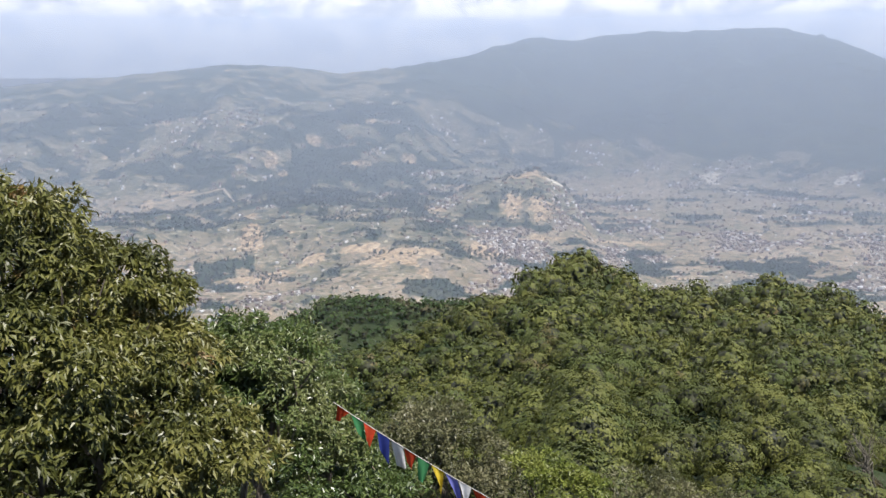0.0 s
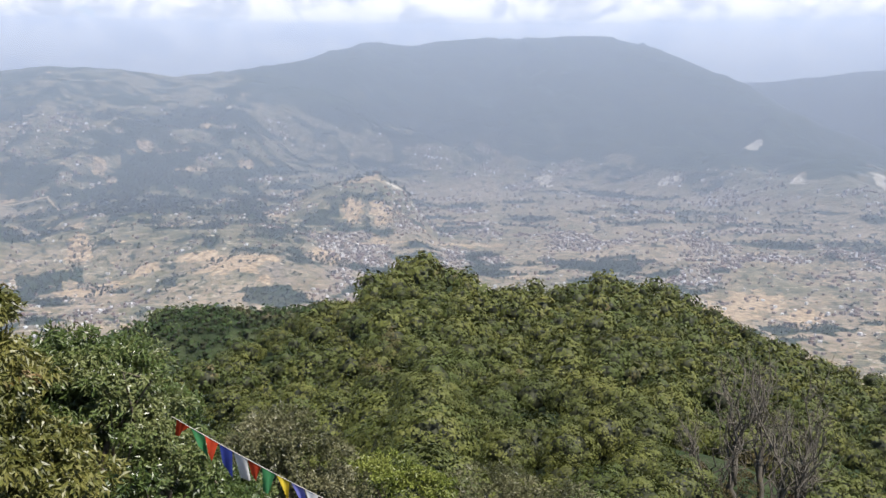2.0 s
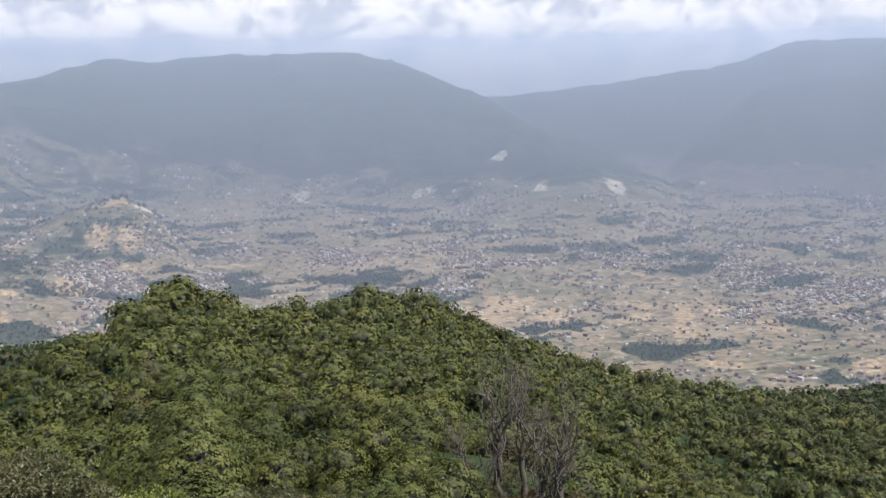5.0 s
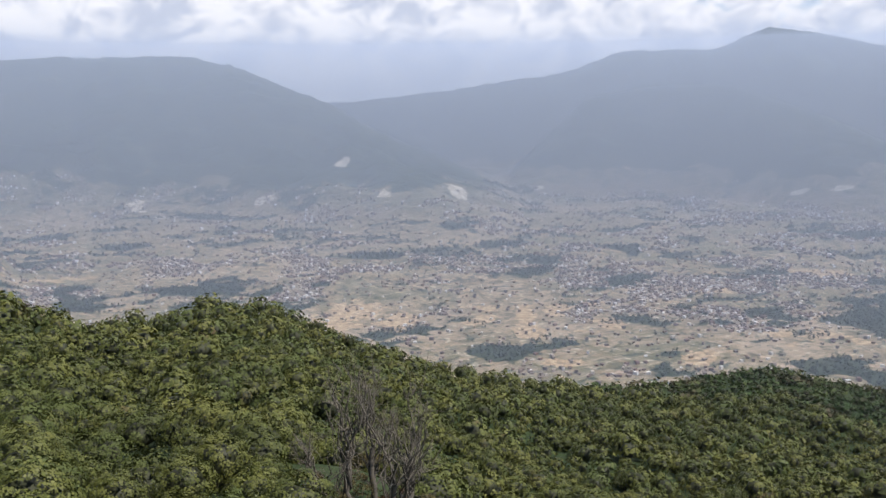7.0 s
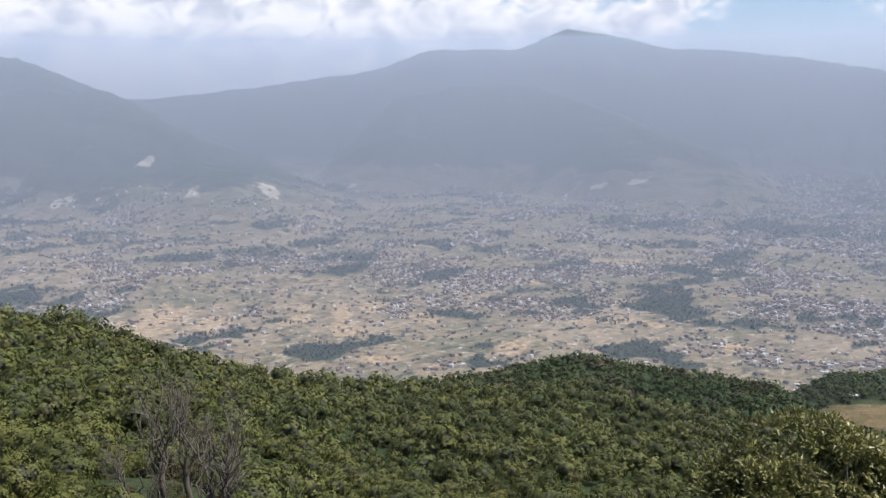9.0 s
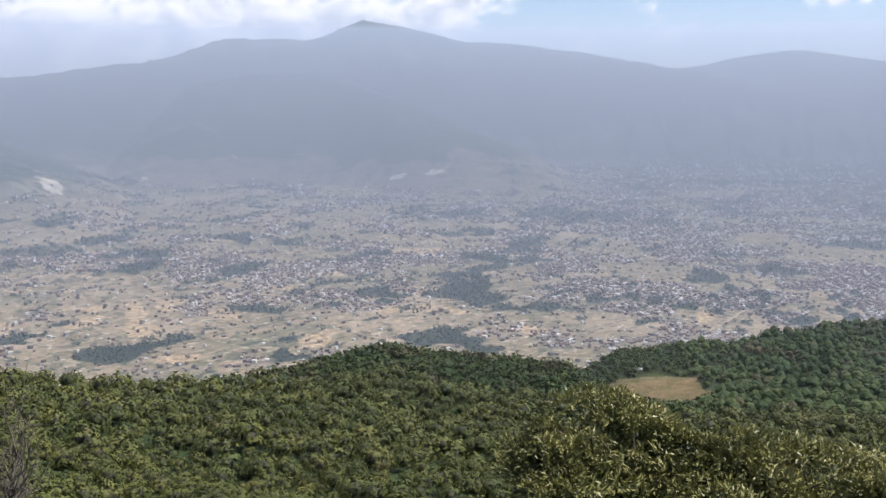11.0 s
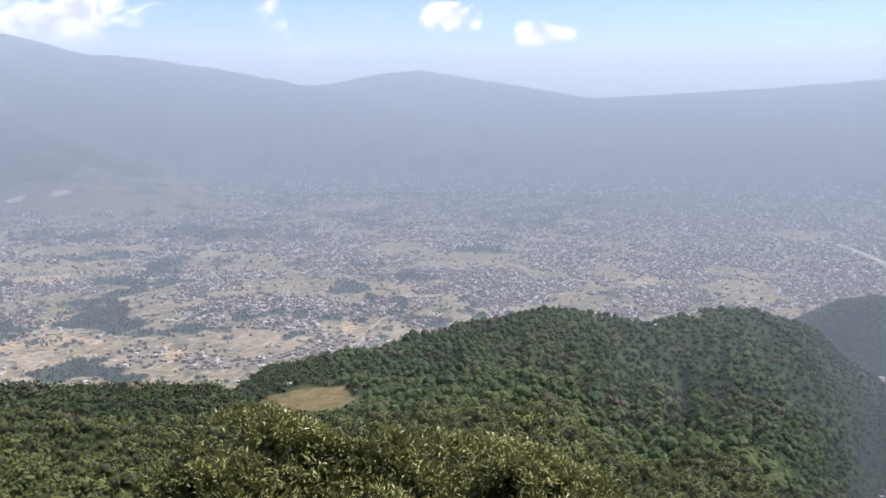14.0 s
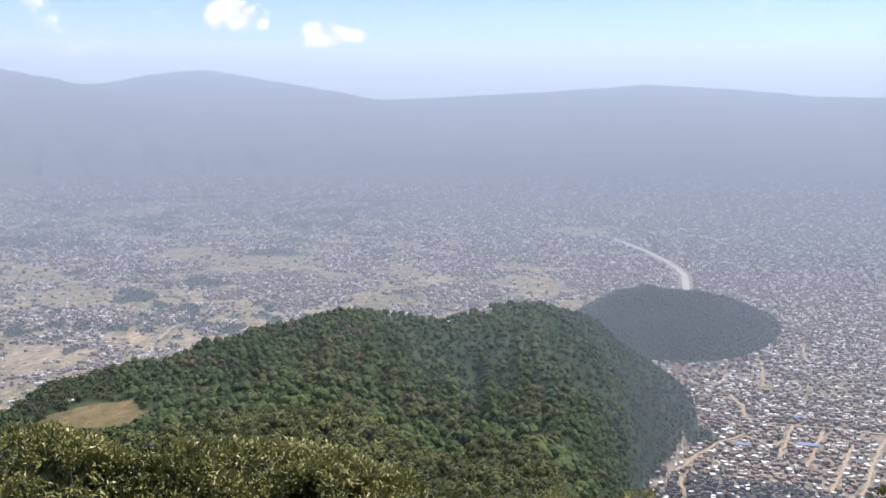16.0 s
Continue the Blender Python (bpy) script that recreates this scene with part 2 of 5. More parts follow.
# ---------------- materials
class Nodes:
    def __init__(self, name):
        self.mat = bpy.data.materials.new(name)
        self.mat.use_nodes = True
        self.tree = self.mat.node_tree
        self.tree.nodes.clear()
        self.out = self.tree.nodes.new("ShaderNodeOutputMaterial")

    def add(self, kind, set=None, **links):
        n = self.tree.nodes.new(kind)
        for key, value in (set or {}).items():
            if key in ("data_type", "operation", "blend_type", "interpolation_type", "attribute_name", "feature", "distance"):
                if key == "data_type":
                    n.data_type = value
                elif key == "operation":
                    n.operation = value
                elif key == "blend_type":
                    n.blend_type = value
                elif key == "interpolation_type":
                    n.interpolation_type = value
                elif key == "attribute_name":
                    n.attribute_name = value
                elif key == "feature":
                    n.feature = value
                else:
                    n.distance = value
            else:
                n.inputs[int(key[1:]) if key[0] == "_" else key].default_value = value
        for key, value in links.items():
            self.tree.links.new(value, n.inputs[int(key[1:]) if key[0] == "_" else key])
        return n

    def noise(self, vector, scale, detail=4, rough=0.55):
        return self.add("ShaderNodeTexNoise", {"Scale": scale, "Detail": detail, "Roughness": rough}, Vector=vector).outputs["Fac"]

    def ramp(self, fac, *stops):
        n = self.add("ShaderNodeValToRGB", Fac=fac)
        e = n.color_ramp.elements
        while len(e) < len(stops):
            e.new(0.5)
        for s, (pos, col) in zip(e, stops):
            s.position, s.color = pos, (*col, 1) if len(col) == 3 else col
        return n.outputs["Color"]

    def mix(self, fac, a, b, how="MIX"):
        n = self.add("ShaderNodeMix", {"data_type": "RGBA", "blend_type": how})
        for socket, v in (("Factor", fac), ("A", a), ("B", b)):
            s = [i for i in n.inputs if i.name == socket and i.type == ("VALUE" if socket == "Factor" else "RGBA")][0]
            if isinstance(v, (int, float)):
                s.default_value = v
            elif isinstance(v, tuple):
                s.default_value = (*v, 1)
            else:
                self.tree.links.new(v, s)
        return [o for o in n.outputs if o.type == "RGBA"][0]

    def step(self, v, lo, hi):
        return self.add("ShaderNodeMapRange", {"interpolation_type": "SMOOTHSTEP", "From Min": lo, "From Max": hi}, Value=v).outputs["Result"]

    def math(self, op, a, b):
        n = self.add("ShaderNodeMath", {"operation": op})
        for i, v in enumerate((a, b)):
            if isinstance(v, (int, float)):
                n.inputs[i].default_value = v
            else:
                self.tree.links.new(v, n.inputs[i])
        return n.outputs[0]

    def surface(self, color, rough=0.8, bump=None, strength=0.4, dist=1.0, spec=0.3, clear=0.0):
        p = self.add("ShaderNodeBsdfPrincipled", {"Roughness": rough, "Specular IOR Level": spec})
        if isinstance(color, tuple):
            p.inputs["Base Color"].default_value = (*color, 1)
        else:
            self.tree.links.new(color, p.inputs["Base Color"])
        if bump is not None:
            b = self.add("ShaderNodeBump", {"Strength": strength, "Distance": dist}, Height=bump)
            self.tree.links.new(b.outputs[0], p.inputs["Normal"])
        last = p.outputs[0]
        if clear:
            t = self.add("ShaderNodeBsdfTranslucent")
            self.tree.links.new(color, t.inputs["Color"])
            last = self.add("ShaderNodeMixShader", {"_0": clear}, _1=last, _2=t.outputs[0]).outputs[0]
        self.tree.links.new(last, self.out.inputs["Surface"])
        return self.mat


def land_material():
    n = Nodes("land")
    at = lambda name, o: n.add("ShaderNodeAttribute", {"attribute_name": name}).outputs[o]
    where, wood, town = at("where", "Vector"), at("wood", "Fac"), at("town", "Fac")
    sand = at("sand", "Fac")
    wob = n.add("ShaderNodeVectorMath", {"operation": "MULTIPLY_ADD", "_1": (0.05, 0.05, 0.0)}, _0=n.add("ShaderNodeTexNoise", {"Scale": 9.0, "Detail": 3.0}, Vector=where).outputs["Color"], _2=where)
    cells = n.add("ShaderNodeTexVoronoi", {"Scale": 16.0, "Randomness": 0.95}, Vector=wob.outputs[0])
    plots = n.add("ShaderNodeTexVoronoi", {"Scale": 46.0, "Randomness": 0.9}, Vector=n.add("ShaderNodeMapping", {"Rotation": (0, 0, 0.5), "Scale": (1, 0.55, 0.2)}, Vector=where).outputs[0])
    cell, plot = n.add("ShaderNodeSeparateColor", _0=cells.outputs["Color"]), n.add("ShaderNodeSeparateColor", _0=plots.outputs["Color"])
    big = n.noise(where, 1.1, 6)
    fine = n.noise(where, 30.0, 6, 0.65)
    pick = n.math("ADD", n.math("MULTIPLY", cell.outputs[0], 0.6), n.math("MULTIPLY", plot.outputs[0], 0.4))
    fields = n.ramp(pick, (0.1, (0.088, 0.0764, 0.038)), (0.3, (0.154, 0.122, 0.066)), (0.42, (0.242, 0.174, 0.112)), (0.52, (0.127, 0.11, 0.052)), (0.66, (0.286, 0.206, 0.138)), (0.8, (0.165, 0.135, 0.068)), (0.95, (0.418, 0.304, 0.22)))
    zone = n.noise(where, 2.3, 5, 0.6)
    fields = n.mix(n.math("MULTIPLY", n.step(zone, 0.53, 0.62), 0.6), fields, (0.098, 0.10, 0.046))
    fields = n.mix(n.math("MULTIPLY", n.step(zone, 0.47, 0.38), 0.55), fields, (0.33, 0.25, 0.18))
    height_km = n.add("ShaderNodeSeparateXYZ", _0=where).outputs["Z"]
    upland = n.step(height_km, -0.75, -0.64)
    fields = n.mix(n.math("MULTIPLY", upland, 0.75), fields, n.ramp(n.noise(where, 7.0, 6, 0.7), (0.36, (0.04, 0.05, 0.022)), (0.52, (0.075, 0.08, 0.036)), (0.64, (0.125, 0.105, 0.06)), (0.76, (0.22, 0.165, 0.10))))
    # terraces follow the contours of the hillsides
    ledge = n.math("SINE", n.math("ADD", n.math("MULTIPLY", height_km, 480.0), n.math("MULTIPLY", big, 14.0)), 0.0)
    ledge = n.math("MULTIPLY", n.step(ledge, 0.25, 0.8), n.math("MULTIPLY", n.step(n.noise(where, 3.6, 4, 0.6), 0.46, 0.58), upland))
    fields = n.mix(n.math("MULTIPLY", ledge, 0.4), fields, (0.34, 0.26, 0.165))
    strips = n.noise(n.add("ShaderNodeMapping", {"Rotation": (0, 0, 0.6), "Scale": (1, 5, 1)}, Vector=where).outputs[0], 14.0, 4, 0.6)
    fields = n.mix(n.math("MULTIPLY", n.step(strips, 0.52, 0.60), 0.5), fields, (0.39, 0.305, 0.22))
    fields = n.mix(n.step(fine, 0.585, 0.66), fields, (0.46, 0.40, 0.315))
    fields = n.mix(n.step(n.noise(where, 23.0, 6, 0.75), 0.545, 0.59), fields, (0.030, 0.040, 0.018))
    urban = n.ramp(n.noise(where, 60.0, 5, 0.75), (0.36, (0.03, 0.034, 0.02)), (0.45, (0.13, 0.10, 0.075)), (0.53, (0.24, 0.185, 0.14)), (0.60, (0.32, 0.27, 0.225)), (0.68, (0.50, 0.46, 0.41)))
    base = n.mix(town, fields, urban)
    ragged = n.math("ADD", sand, n.math("MULTIPLY", n.math("SUBTRACT", n.noise(where, 12.0, 7, 0.72), 0.5), 3.4))
    base = n.mix(n.step(ragged, 0.42, 0.58), base, n.ramp(n.noise(where, 45.0, 5, 0.7), (0.36, (0.13, 0.095, 0.055)), (0.47, (0.29, 0.20, 0.115)), (0.56, (0.44, 0.32, 0.20)), (0.66, (0.56, 0.45, 0.32))))
    trees = n.ramp(n.noise(where, 24.0, 6, 0.7), (0.3, (0.0135, 0.021, 0.009)), (0.52, (0.0255, 0.039, 0.015)), (0.75, (0.0465, 0.0562, 0.024)))
    meadow = n.ramp(n.noise(where, 60.0, 5, 0.65), (0.35, (0.07, 0.066, 0.028)), (0.55, (0.14, 0.102, 0.055)), (0.72, (0.21, 0.15, 0.09)))
    base = n.mix(at("meadow", "Fac"), base, meadow)
    chalk = at("chalk", "Fac")
    base = n.mix(n.step(n.math("ADD", chalk, n.math("MULTIPLY", n.math("SUBTRACT", n.noise(where, 9.0, 6, 0.68), 0.5), 2.4)), 0.45, 0.55), base, n.ramp(fine, (0.32, (0.33, 0.27, 0.20)), (0.5, (0.52, 0.45, 0.36)), (0.68, (0.64, 0.59, 0.52))))
    trees = n.mix(n.math("MULTIPLY", n.step(n.noise(where, 3.0, 6, 0.65), 0.5, 0.68), 0.6), trees, (0.0713, 0.0713, 0.0375))
    edge = n.math("ADD", wood, n.math("MULTIPLY", n.math("SUBTRACT", n.noise(where, 9.0, 6, 0.7), 0.5), 1.1))
    base = n.mix(n.step(edge, 0.42, 0.56), base, trees)
    base = n.mix(1.0, base, (0.83, 0.86, 0.85), "MULTIPLY")
    return n.surface(base, 0.95, n.noise(where, 40.0, 6, 0.7), 0.6, 12.0, 0.1)


def leaf_material(name, dark, mid, light, turned=None, scale=0.13, gloss=0.55, spec=0.3, clear=0.22, per_leaf=0.35, rare=(0.63, 0.75), clump=0, tree=None):
    """Leaves: each has its tone, each region of a crown too, and each tree (tree: "tone", an attribute, or "object")."""
    n = Nodes(name)
    geo = n.add("ShaderNodeNewGeometry")
    tone = n.math("ADD", n.math("MULTIPLY", n.noise(geo.outputs["Position"], scale, 2, 0.4), 1.0 - per_leaf * 0.5), n.math("MULTIPLY", geo.outputs["Random Per Island"], per_leaf * 0.5))
    own = None
    if tree:
        own = n.add("ShaderNodeObjectInfo").outputs["Random"] if tree == "object" else n.add("ShaderNodeAttribute", {"attribute_name": "tone"}).outputs["Fac"]
        tone = n.math("ADD", tone, n.math("MULTIPLY", n.math("SUBTRACT", own, 0.5), 0.22))
    col = n.ramp(tone, (0.36, dark), (0.5, mid), (0.65, light))
    if own:
        # some trees bluish, a few yellowing
        shift = n.math("FRACT", n.math("MULTIPLY", own, 7.31), 0.0)
        col = n.mix(n.step(shift, 0.55, 0.95), col, tuple(c * k for c, k in zip(mid, (0.78, 0.88, 1.0))))
        col = n.mix(n.math("MULTIPLY", n.math("LESS_THAN", shift, 0.06), 0.35), col, tuple(c * k for c, k in zip(light, (0.95, 0.85, 0.7))))
    if turned:
        col = n.mix(n.step(n.noise(geo.outputs["Position"], scale * 2.3, 3), *rare), col, turned)
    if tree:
        # a crown's inner mass: twigs and leaves, their shade painted in as dark colour
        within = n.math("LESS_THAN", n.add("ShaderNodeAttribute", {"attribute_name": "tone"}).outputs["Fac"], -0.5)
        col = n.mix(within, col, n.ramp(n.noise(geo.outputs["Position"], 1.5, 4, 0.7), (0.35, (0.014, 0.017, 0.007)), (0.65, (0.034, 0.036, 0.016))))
    clumps = n.noise(geo.outputs["Position"], clump, 4, 0.7) if clump else None
    return n.surface(col, gloss, clumps, 1.0, 1.1 / max(clump, 0.1), spec=spec, clear=clear)


LAND = land_material()
WOOD_TONES = (0.0359, 0.0442, 0.00975), (0.0662, 0.0751, 0.0157), (0.0957, 0.0994, 0.0236), (0.0846, 0.0645, 0.028)
WOOD_LEAF = leaf_material("woodland_leaves", *WOOD_TONES, 0.035, 0.65, 0.2, 0.06, 0.45, (0.62, 0.74), tree="tone")
SLOPE_LEAF = leaf_material("slope_leaves", *WOOD_TONES, 0.3, 0.6, 0.22, 0.06, 0.45, (0.7, 0.82), tree="object")
BRIGHT_LEAF = leaf_material("fresh_leaves", (0.0316, 0.043, 0.00861), (0.066, 0.0775, 0.0149), (0.109, 0.115, 0.0287), None, 0.3, 0.6, 0.2, 0.16, 0.5, tree="object")
PINE_LEAF = leaf_material("ridge_leaves", (0.0149, 0.0289, 0.00745), (0.0317, 0.0521, 0.013), (0.0559, 0.0731, 0.0216), (0.0652, 0.0538, 0.0299), 0.011, 0.75, 0.15, 0.1, 0.35, (0.55, 0.68), tree="tone")
GROVE_LEAF = leaf_material("grove_leaves", (0.0104, 0.0169, 0.00651), (0.0195, 0.0279, 0.00972), (0.0357, 0.0403, 0.0156), None, 0.011, 0.75, 0.15, 0.12, 0.7, tree="tone")
RUST_LEAF = leaf_material("dead_leaves", (0.045, 0.024, 0.014), (0.085, 0.045, 0.026), (0.13, 0.075, 0.042), None, 0.8, 0.8, 0.1, 0.1)
SCRUB_LEAF = leaf_material("dry_scrub_leaves", (0.045, 0.0375, 0.0165), (0.09, 0.075, 0.0338), (0.143, 0.112, 0.0562), None, 0.6, 0.8, 0.1, 0.1)
OLIVE_LEAF = leaf_material("olive_leaves", (0.042, 0.0477, 0.0112), (0.0915, 0.0942, 0.021), (0.147, 0.136, 0.0386), (0.154, 0.0977, 0.0351), 0.6, 0.45, 0.4, 0.15)
GREEN_LEAF = leaf_material("green_leaves", (0.0339, 0.0566, 0.0151), (0.0754, 0.106, 0.0271), (0.144, 0.159, 0.0604), None, 0.7, 0.36, 0.5)
GREY_LEAF = leaf_material("grey_green_leaves", (0.048, 0.0518, 0.0211), (0.0912, 0.0912, 0.0384), (0.144, 0.137, 0.0717), None, 0.7, 0.45, 0.4)
LIME_LEAF = leaf_material("yellow_green_leaves", (0.065, 0.0846, 0.013), (0.111, 0.137, 0.0221), (0.163, 0.181, 0.039), None, 0.7, 0.45, 0.35)
SPRIG_LEAF = leaf_material("sprig_leaves", (0.072, 0.0766, 0.0221), (0.152, 0.152, 0.0433), (0.263, 0.248, 0.102), None, 0.9, 0.48, 0.4, 0.15)


def bark_material(name, a, b):
    n = Nodes(name)
    pos = n.add("ShaderNodeNewGeometry").outputs["Position"]
    f = n.noise(n.add("ShaderNodeMapping", {"Scale": (6, 6, 1.5)}, Vector=pos).outputs[0], 2.5, 6, 0.65)
    return n.surface(n.ramp(f, (0.3, a), (0.7, b)), 0.9, f, 0.5, 0.03, 0.2)


BARK = bark_material("bark", (0.07, 0.055, 0.04), (0.17, 0.14, 0.11))
GREY_BARK = bark_material("bleached_bark", (0.0375, 0.0315, 0.0232), (0.173, 0.154, 0.124))


def plain(name, color, rough=0.8, grain=0.0, scale=3.0):
    n = Nodes(name)
    if not grain:
        return n.surface(color, rough)
    pos = n.add("ShaderNodeNewGeometry").outputs["Position"]
    f = n.noise(pos, scale, 5, 0.6)
    return n.surface(n.ramp(f, (0.3, tuple(c * (1 - grain) for c in color)), (0.7, tuple(min(1, c * (1 + grain)) for c in color))), rough, f, 0.2, 0.1)


def house_material(name, stops):
    n = Nodes(name)
    geo = n.add("ShaderNodeNewGeometry")
    tone = geo.outputs["Random Per Island"]
    col = n.ramp(tone, *stops)
    grime = n.noise(geo.outputs["Position"], 0.35, 5, 0.65)
    return n.surface(n.mix(n.step(grime, 0.45, 0.75), col, n.mix(0.5, col, (0.1, 0.09, 0.08))), 0.85)


HOUSES = house_material("far_house_plaster", [(0.0, (0.0508, 0.0381, 0.0321)), (0.22, (0.133, 0.0659, 0.0439)), (0.4, (0.158, 0.112, 0.0784)), (0.55, (0.149, 0.12, 0.0994)), (0.7, (0.243, 0.176, 0.124)), (0.82, (0.392, 0.352, 0.306)), (0.9, (0.536, 0.516, 0.49)), (1.0, (0.589, 0.589, 0.589))])

# ---------------- the land: one sheet from the lookout to the horizon
AZ = np.concatenate([np.arange(-180, -30, 6.0), np.arange(-30, 122, 0.3), np.arange(122, 180, 6.0), [180.0]])
R = np.concatenate([[0.0], np.geomspace(3, 58, 26), np.geomspace(62, 2500, 135), np.geomspace(2515, 10500, 310), np.geomspace(10700, 26000, 46)])
GA, GR = np.meshgrid(AZ, R, indexing="ij")
GZ = height(GA, GR)
GX, GY = GR * np.sin(np.radians(GA)), GR * np.cos(np.radians(GA))


def woodland(az, r, z):
    """How wooded the land is, 0 to 1."""
    x, y = r * np.sin(np.radians(az)), r * np.cos(np.radians(az))
    high = z - FLOOR
    own_hill = smooth((high - 14) / 14) * (r < 4200) * ((az > 63) | (r < 1500) | (az < -30))
    rs = along(az, SPUR, 2)
    own_hill = np.where((az > -30) & (az < 63) & (r > rs + 900), 0.0, own_hill)
    patch = vnoise(x / 700 + 11, y / 700 + 5, 5, 0.6)
    # high far slopes wooded, village slopes of the north range open below
    tree_line = np.interp(az, [-30, -12, -5, -2, 2, 6, 14, 25, 40, 60, 75, 120], [1500, 1500, 1300, 800, 480, 360, 240, 170, 150, 260, 520, 520])
    far = smooth((high - tree_line + 170 * patch + 130 * vnoise(x / 260 + 2, y / 260 + 66, 4, 0.6) * smooth((10500 - r) / 2500)) / 70) * (r > 4000)
    # groves and hedges on the valley floor, gullies full of trees on the village slopes
    ragged = vnoise(x / 62 + 9, y / 62 + 33, 3, 0.6)
    lines = 1 - np.abs(vnoise(x / 330 + 21, y / 240 + 51, 3, 0.55)) * 3.2
    grove = vnoise(x / 310 + 41, y / 230 + 25, 3, 0.55)
    slope = smooth((high - 40) / 120) * smooth((9 - az) / 8 + 1)
    thick = np.maximum(grove * 0.9 + 0.18 * ragged - 0.26 + 0.12 * patch, 0.34 * lines + 0.22 * ragged + 0.25 * patch - 0.33)
    thick = thick + slope * (0.13 + 0.30 * vnoise(x / 100 + 64, y / 100 + 6, 3, 0.6))
    hollow = smooth((r - along(az, TERRACE_HILL, 2) - 150) / 250) * smooth((6500 - r) / 500) * smooth((az + 13) / 4) * smooth((5 - az) / 3)
    thick = thick + 0.15 * hollow + 0.06 * smooth((9 - az) / 10)
    groves = smooth(thick / 0.06) * (r > 1800) * 0.95 * (1 - 0.6 * smooth((az - 80) / 15) * (r > 2600))
    return np.clip(np.maximum(np.maximum(own_hill, far), groves), 0, 1)


# open patches in the woods: turn, distance, half-width, half-depth
CLEARINGS = [(71.3, 765.0, 44, 62), (94.9, 1790.0, 24, 50)]


def bare_patch(az, r):
    x, y = r * np.sin(np.radians(az)), r * np.cos(np.radians(az))
    bare = np.zeros(x.shape, bool)
    ragged = 1 + 0.9 * vnoise(x / 22, y / 22, 3)
    for turn, dist, wide, deep in CLEARINGS:
        cx, cy = dist * math.sin(radians(turn)), dist * math.cos(radians(turn))
        side, ahead = (x * cy - y * cx) / dist, (x * cx + y * cy) / dist - dist
        bare |= (side / wide) ** 2 + (ahead / deep) ** 2 < ragged
    return bare


def built_up(az, r):
    """How built-up the valley floor is, 0 to 1."""
    x, y = r * np.sin(np.radians(az)), r * np.cos(np.radians(az))
    spread = np.interp(az, [-30, 5, 20, 45, 60, 72, 84, 120], [0.42, 0.42, 0.36, 0.42, 0.55, 0.72, 0.92, 0.95])
    near_edge = np.interp(az, [40, 60, 75, 90, 100, 120], [3000, 3300, 3000, 2600, 900, 900])
    spread = spread * (0.45 + 0.55 * smooth((r - near_edge) / 900))
    knots = smooth((vnoise(x / 300 + 71, y / 300 + 3, 4, 0.62) - 0.30 + spread * 0.62) / 0.22)
    town_end = 0.62 * smooth((az - 105) / 2) * (0.55 + 0.45 * smooth(vnoise(x / 160 + 3, y / 160, 3) + 0.6))
    return np.clip(np.maximum(knots * (0.25 + spread), town_end), 0, 1)


def sandy(az, r, z):
    """Bare ochre cuts and terraces, 0 to 1."""
    x, y = r * np.sin(np.radians(az)), r * np.cos(np.radians(az))
    zone = np.interp(az, [-25, -10, 5, 14, 28, 42, 56, 66, 120], [0.06, 0.10, 0.14, 0.10, 0.15, 0.16, 0.06, -0.04, -0.08]) * smooth((7500 - r) / 2500)
    return smooth((vnoise(x / 260 + 8, y / 170 + 90, 5, 0.6) - 0.46 + zone) / 0.16) * 0.75 * (r > 1800)


def land_at(az, rise):
    """The distance at which the land is met along a turn and a rise, in degrees."""
    r = np.geomspace(60, 25000, 3000)
    e = np.degrees(np.arctan2(height(np.full_like(r, az), r), r))
    return float(r[np.argmax(e >= rise)])


ground_me_v, GS = place(GA, GR, GZ)
na, nr = GA.shape
ii, jj = np.meshgrid(np.arange(na - 1), np.arange(nr - 1), indexing="ij")
quad = np.stack([ii * nr + jj, (ii + 1) * nr + jj, (ii + 1) * nr + jj + 1, ii * nr + jj + 1], -1).reshape(-1, 4)[:, ::-1]
GW = woodland(GA, GR, GZ)
# quarries and sand cuts: turn, rise, half-width and half-depth in metres
CUTS = [(50.0, -14.6, 55, 70), (39.2, -12.5, 40, 150), (39.5, -13.5, 52, 80), (29.1, -11.95, 80, 110), (31.2, -13.0, 70, 80), (27.7, -12.9, 50, 100), (36.8, -12.05, 40, 50),
        (40.9, -12.2, 36, 60), (-11.0, -11.5, 80, 70),
        (57.1, -9.4, 80, 110), (54.4, -12.95, 55, 50), (73.8, -12.95, 36, 70), (49.8, -10.7, 45, 55),
        (-17.6, -6.8, 50, 60), (-15.7, -6.17, 130, 25), (-10.4, -4.44, 50, 60), (-9.8, -5.16, 40, 60), (-5.1, -4.6, 70, 45), (-2.1, -4.38, 55, 60), (-4.3, -2.12, 45, 35), (-0.5, -7.37, 60, 100),
        (1.5, -6.16, 120, 90), (5.0, -5.32, 90, 60), (4.3, -7.11, 60, 120), (6.0, -7.33, 70, 100), (-6.5, -7.81, 60, 60), (-8.2, -10.51, 70, 50), (-11.4, -11.47, 110, 60), (-2.9, -10.23, 150, 110),
        (2.7, -9.99, 90, 110), (-11.7, -9.08, 60, 110), (5.8, -9.26, 40, 70), (-7.7, -3.26, 60, 40), (-5.0, -9.79, 120, 40)]
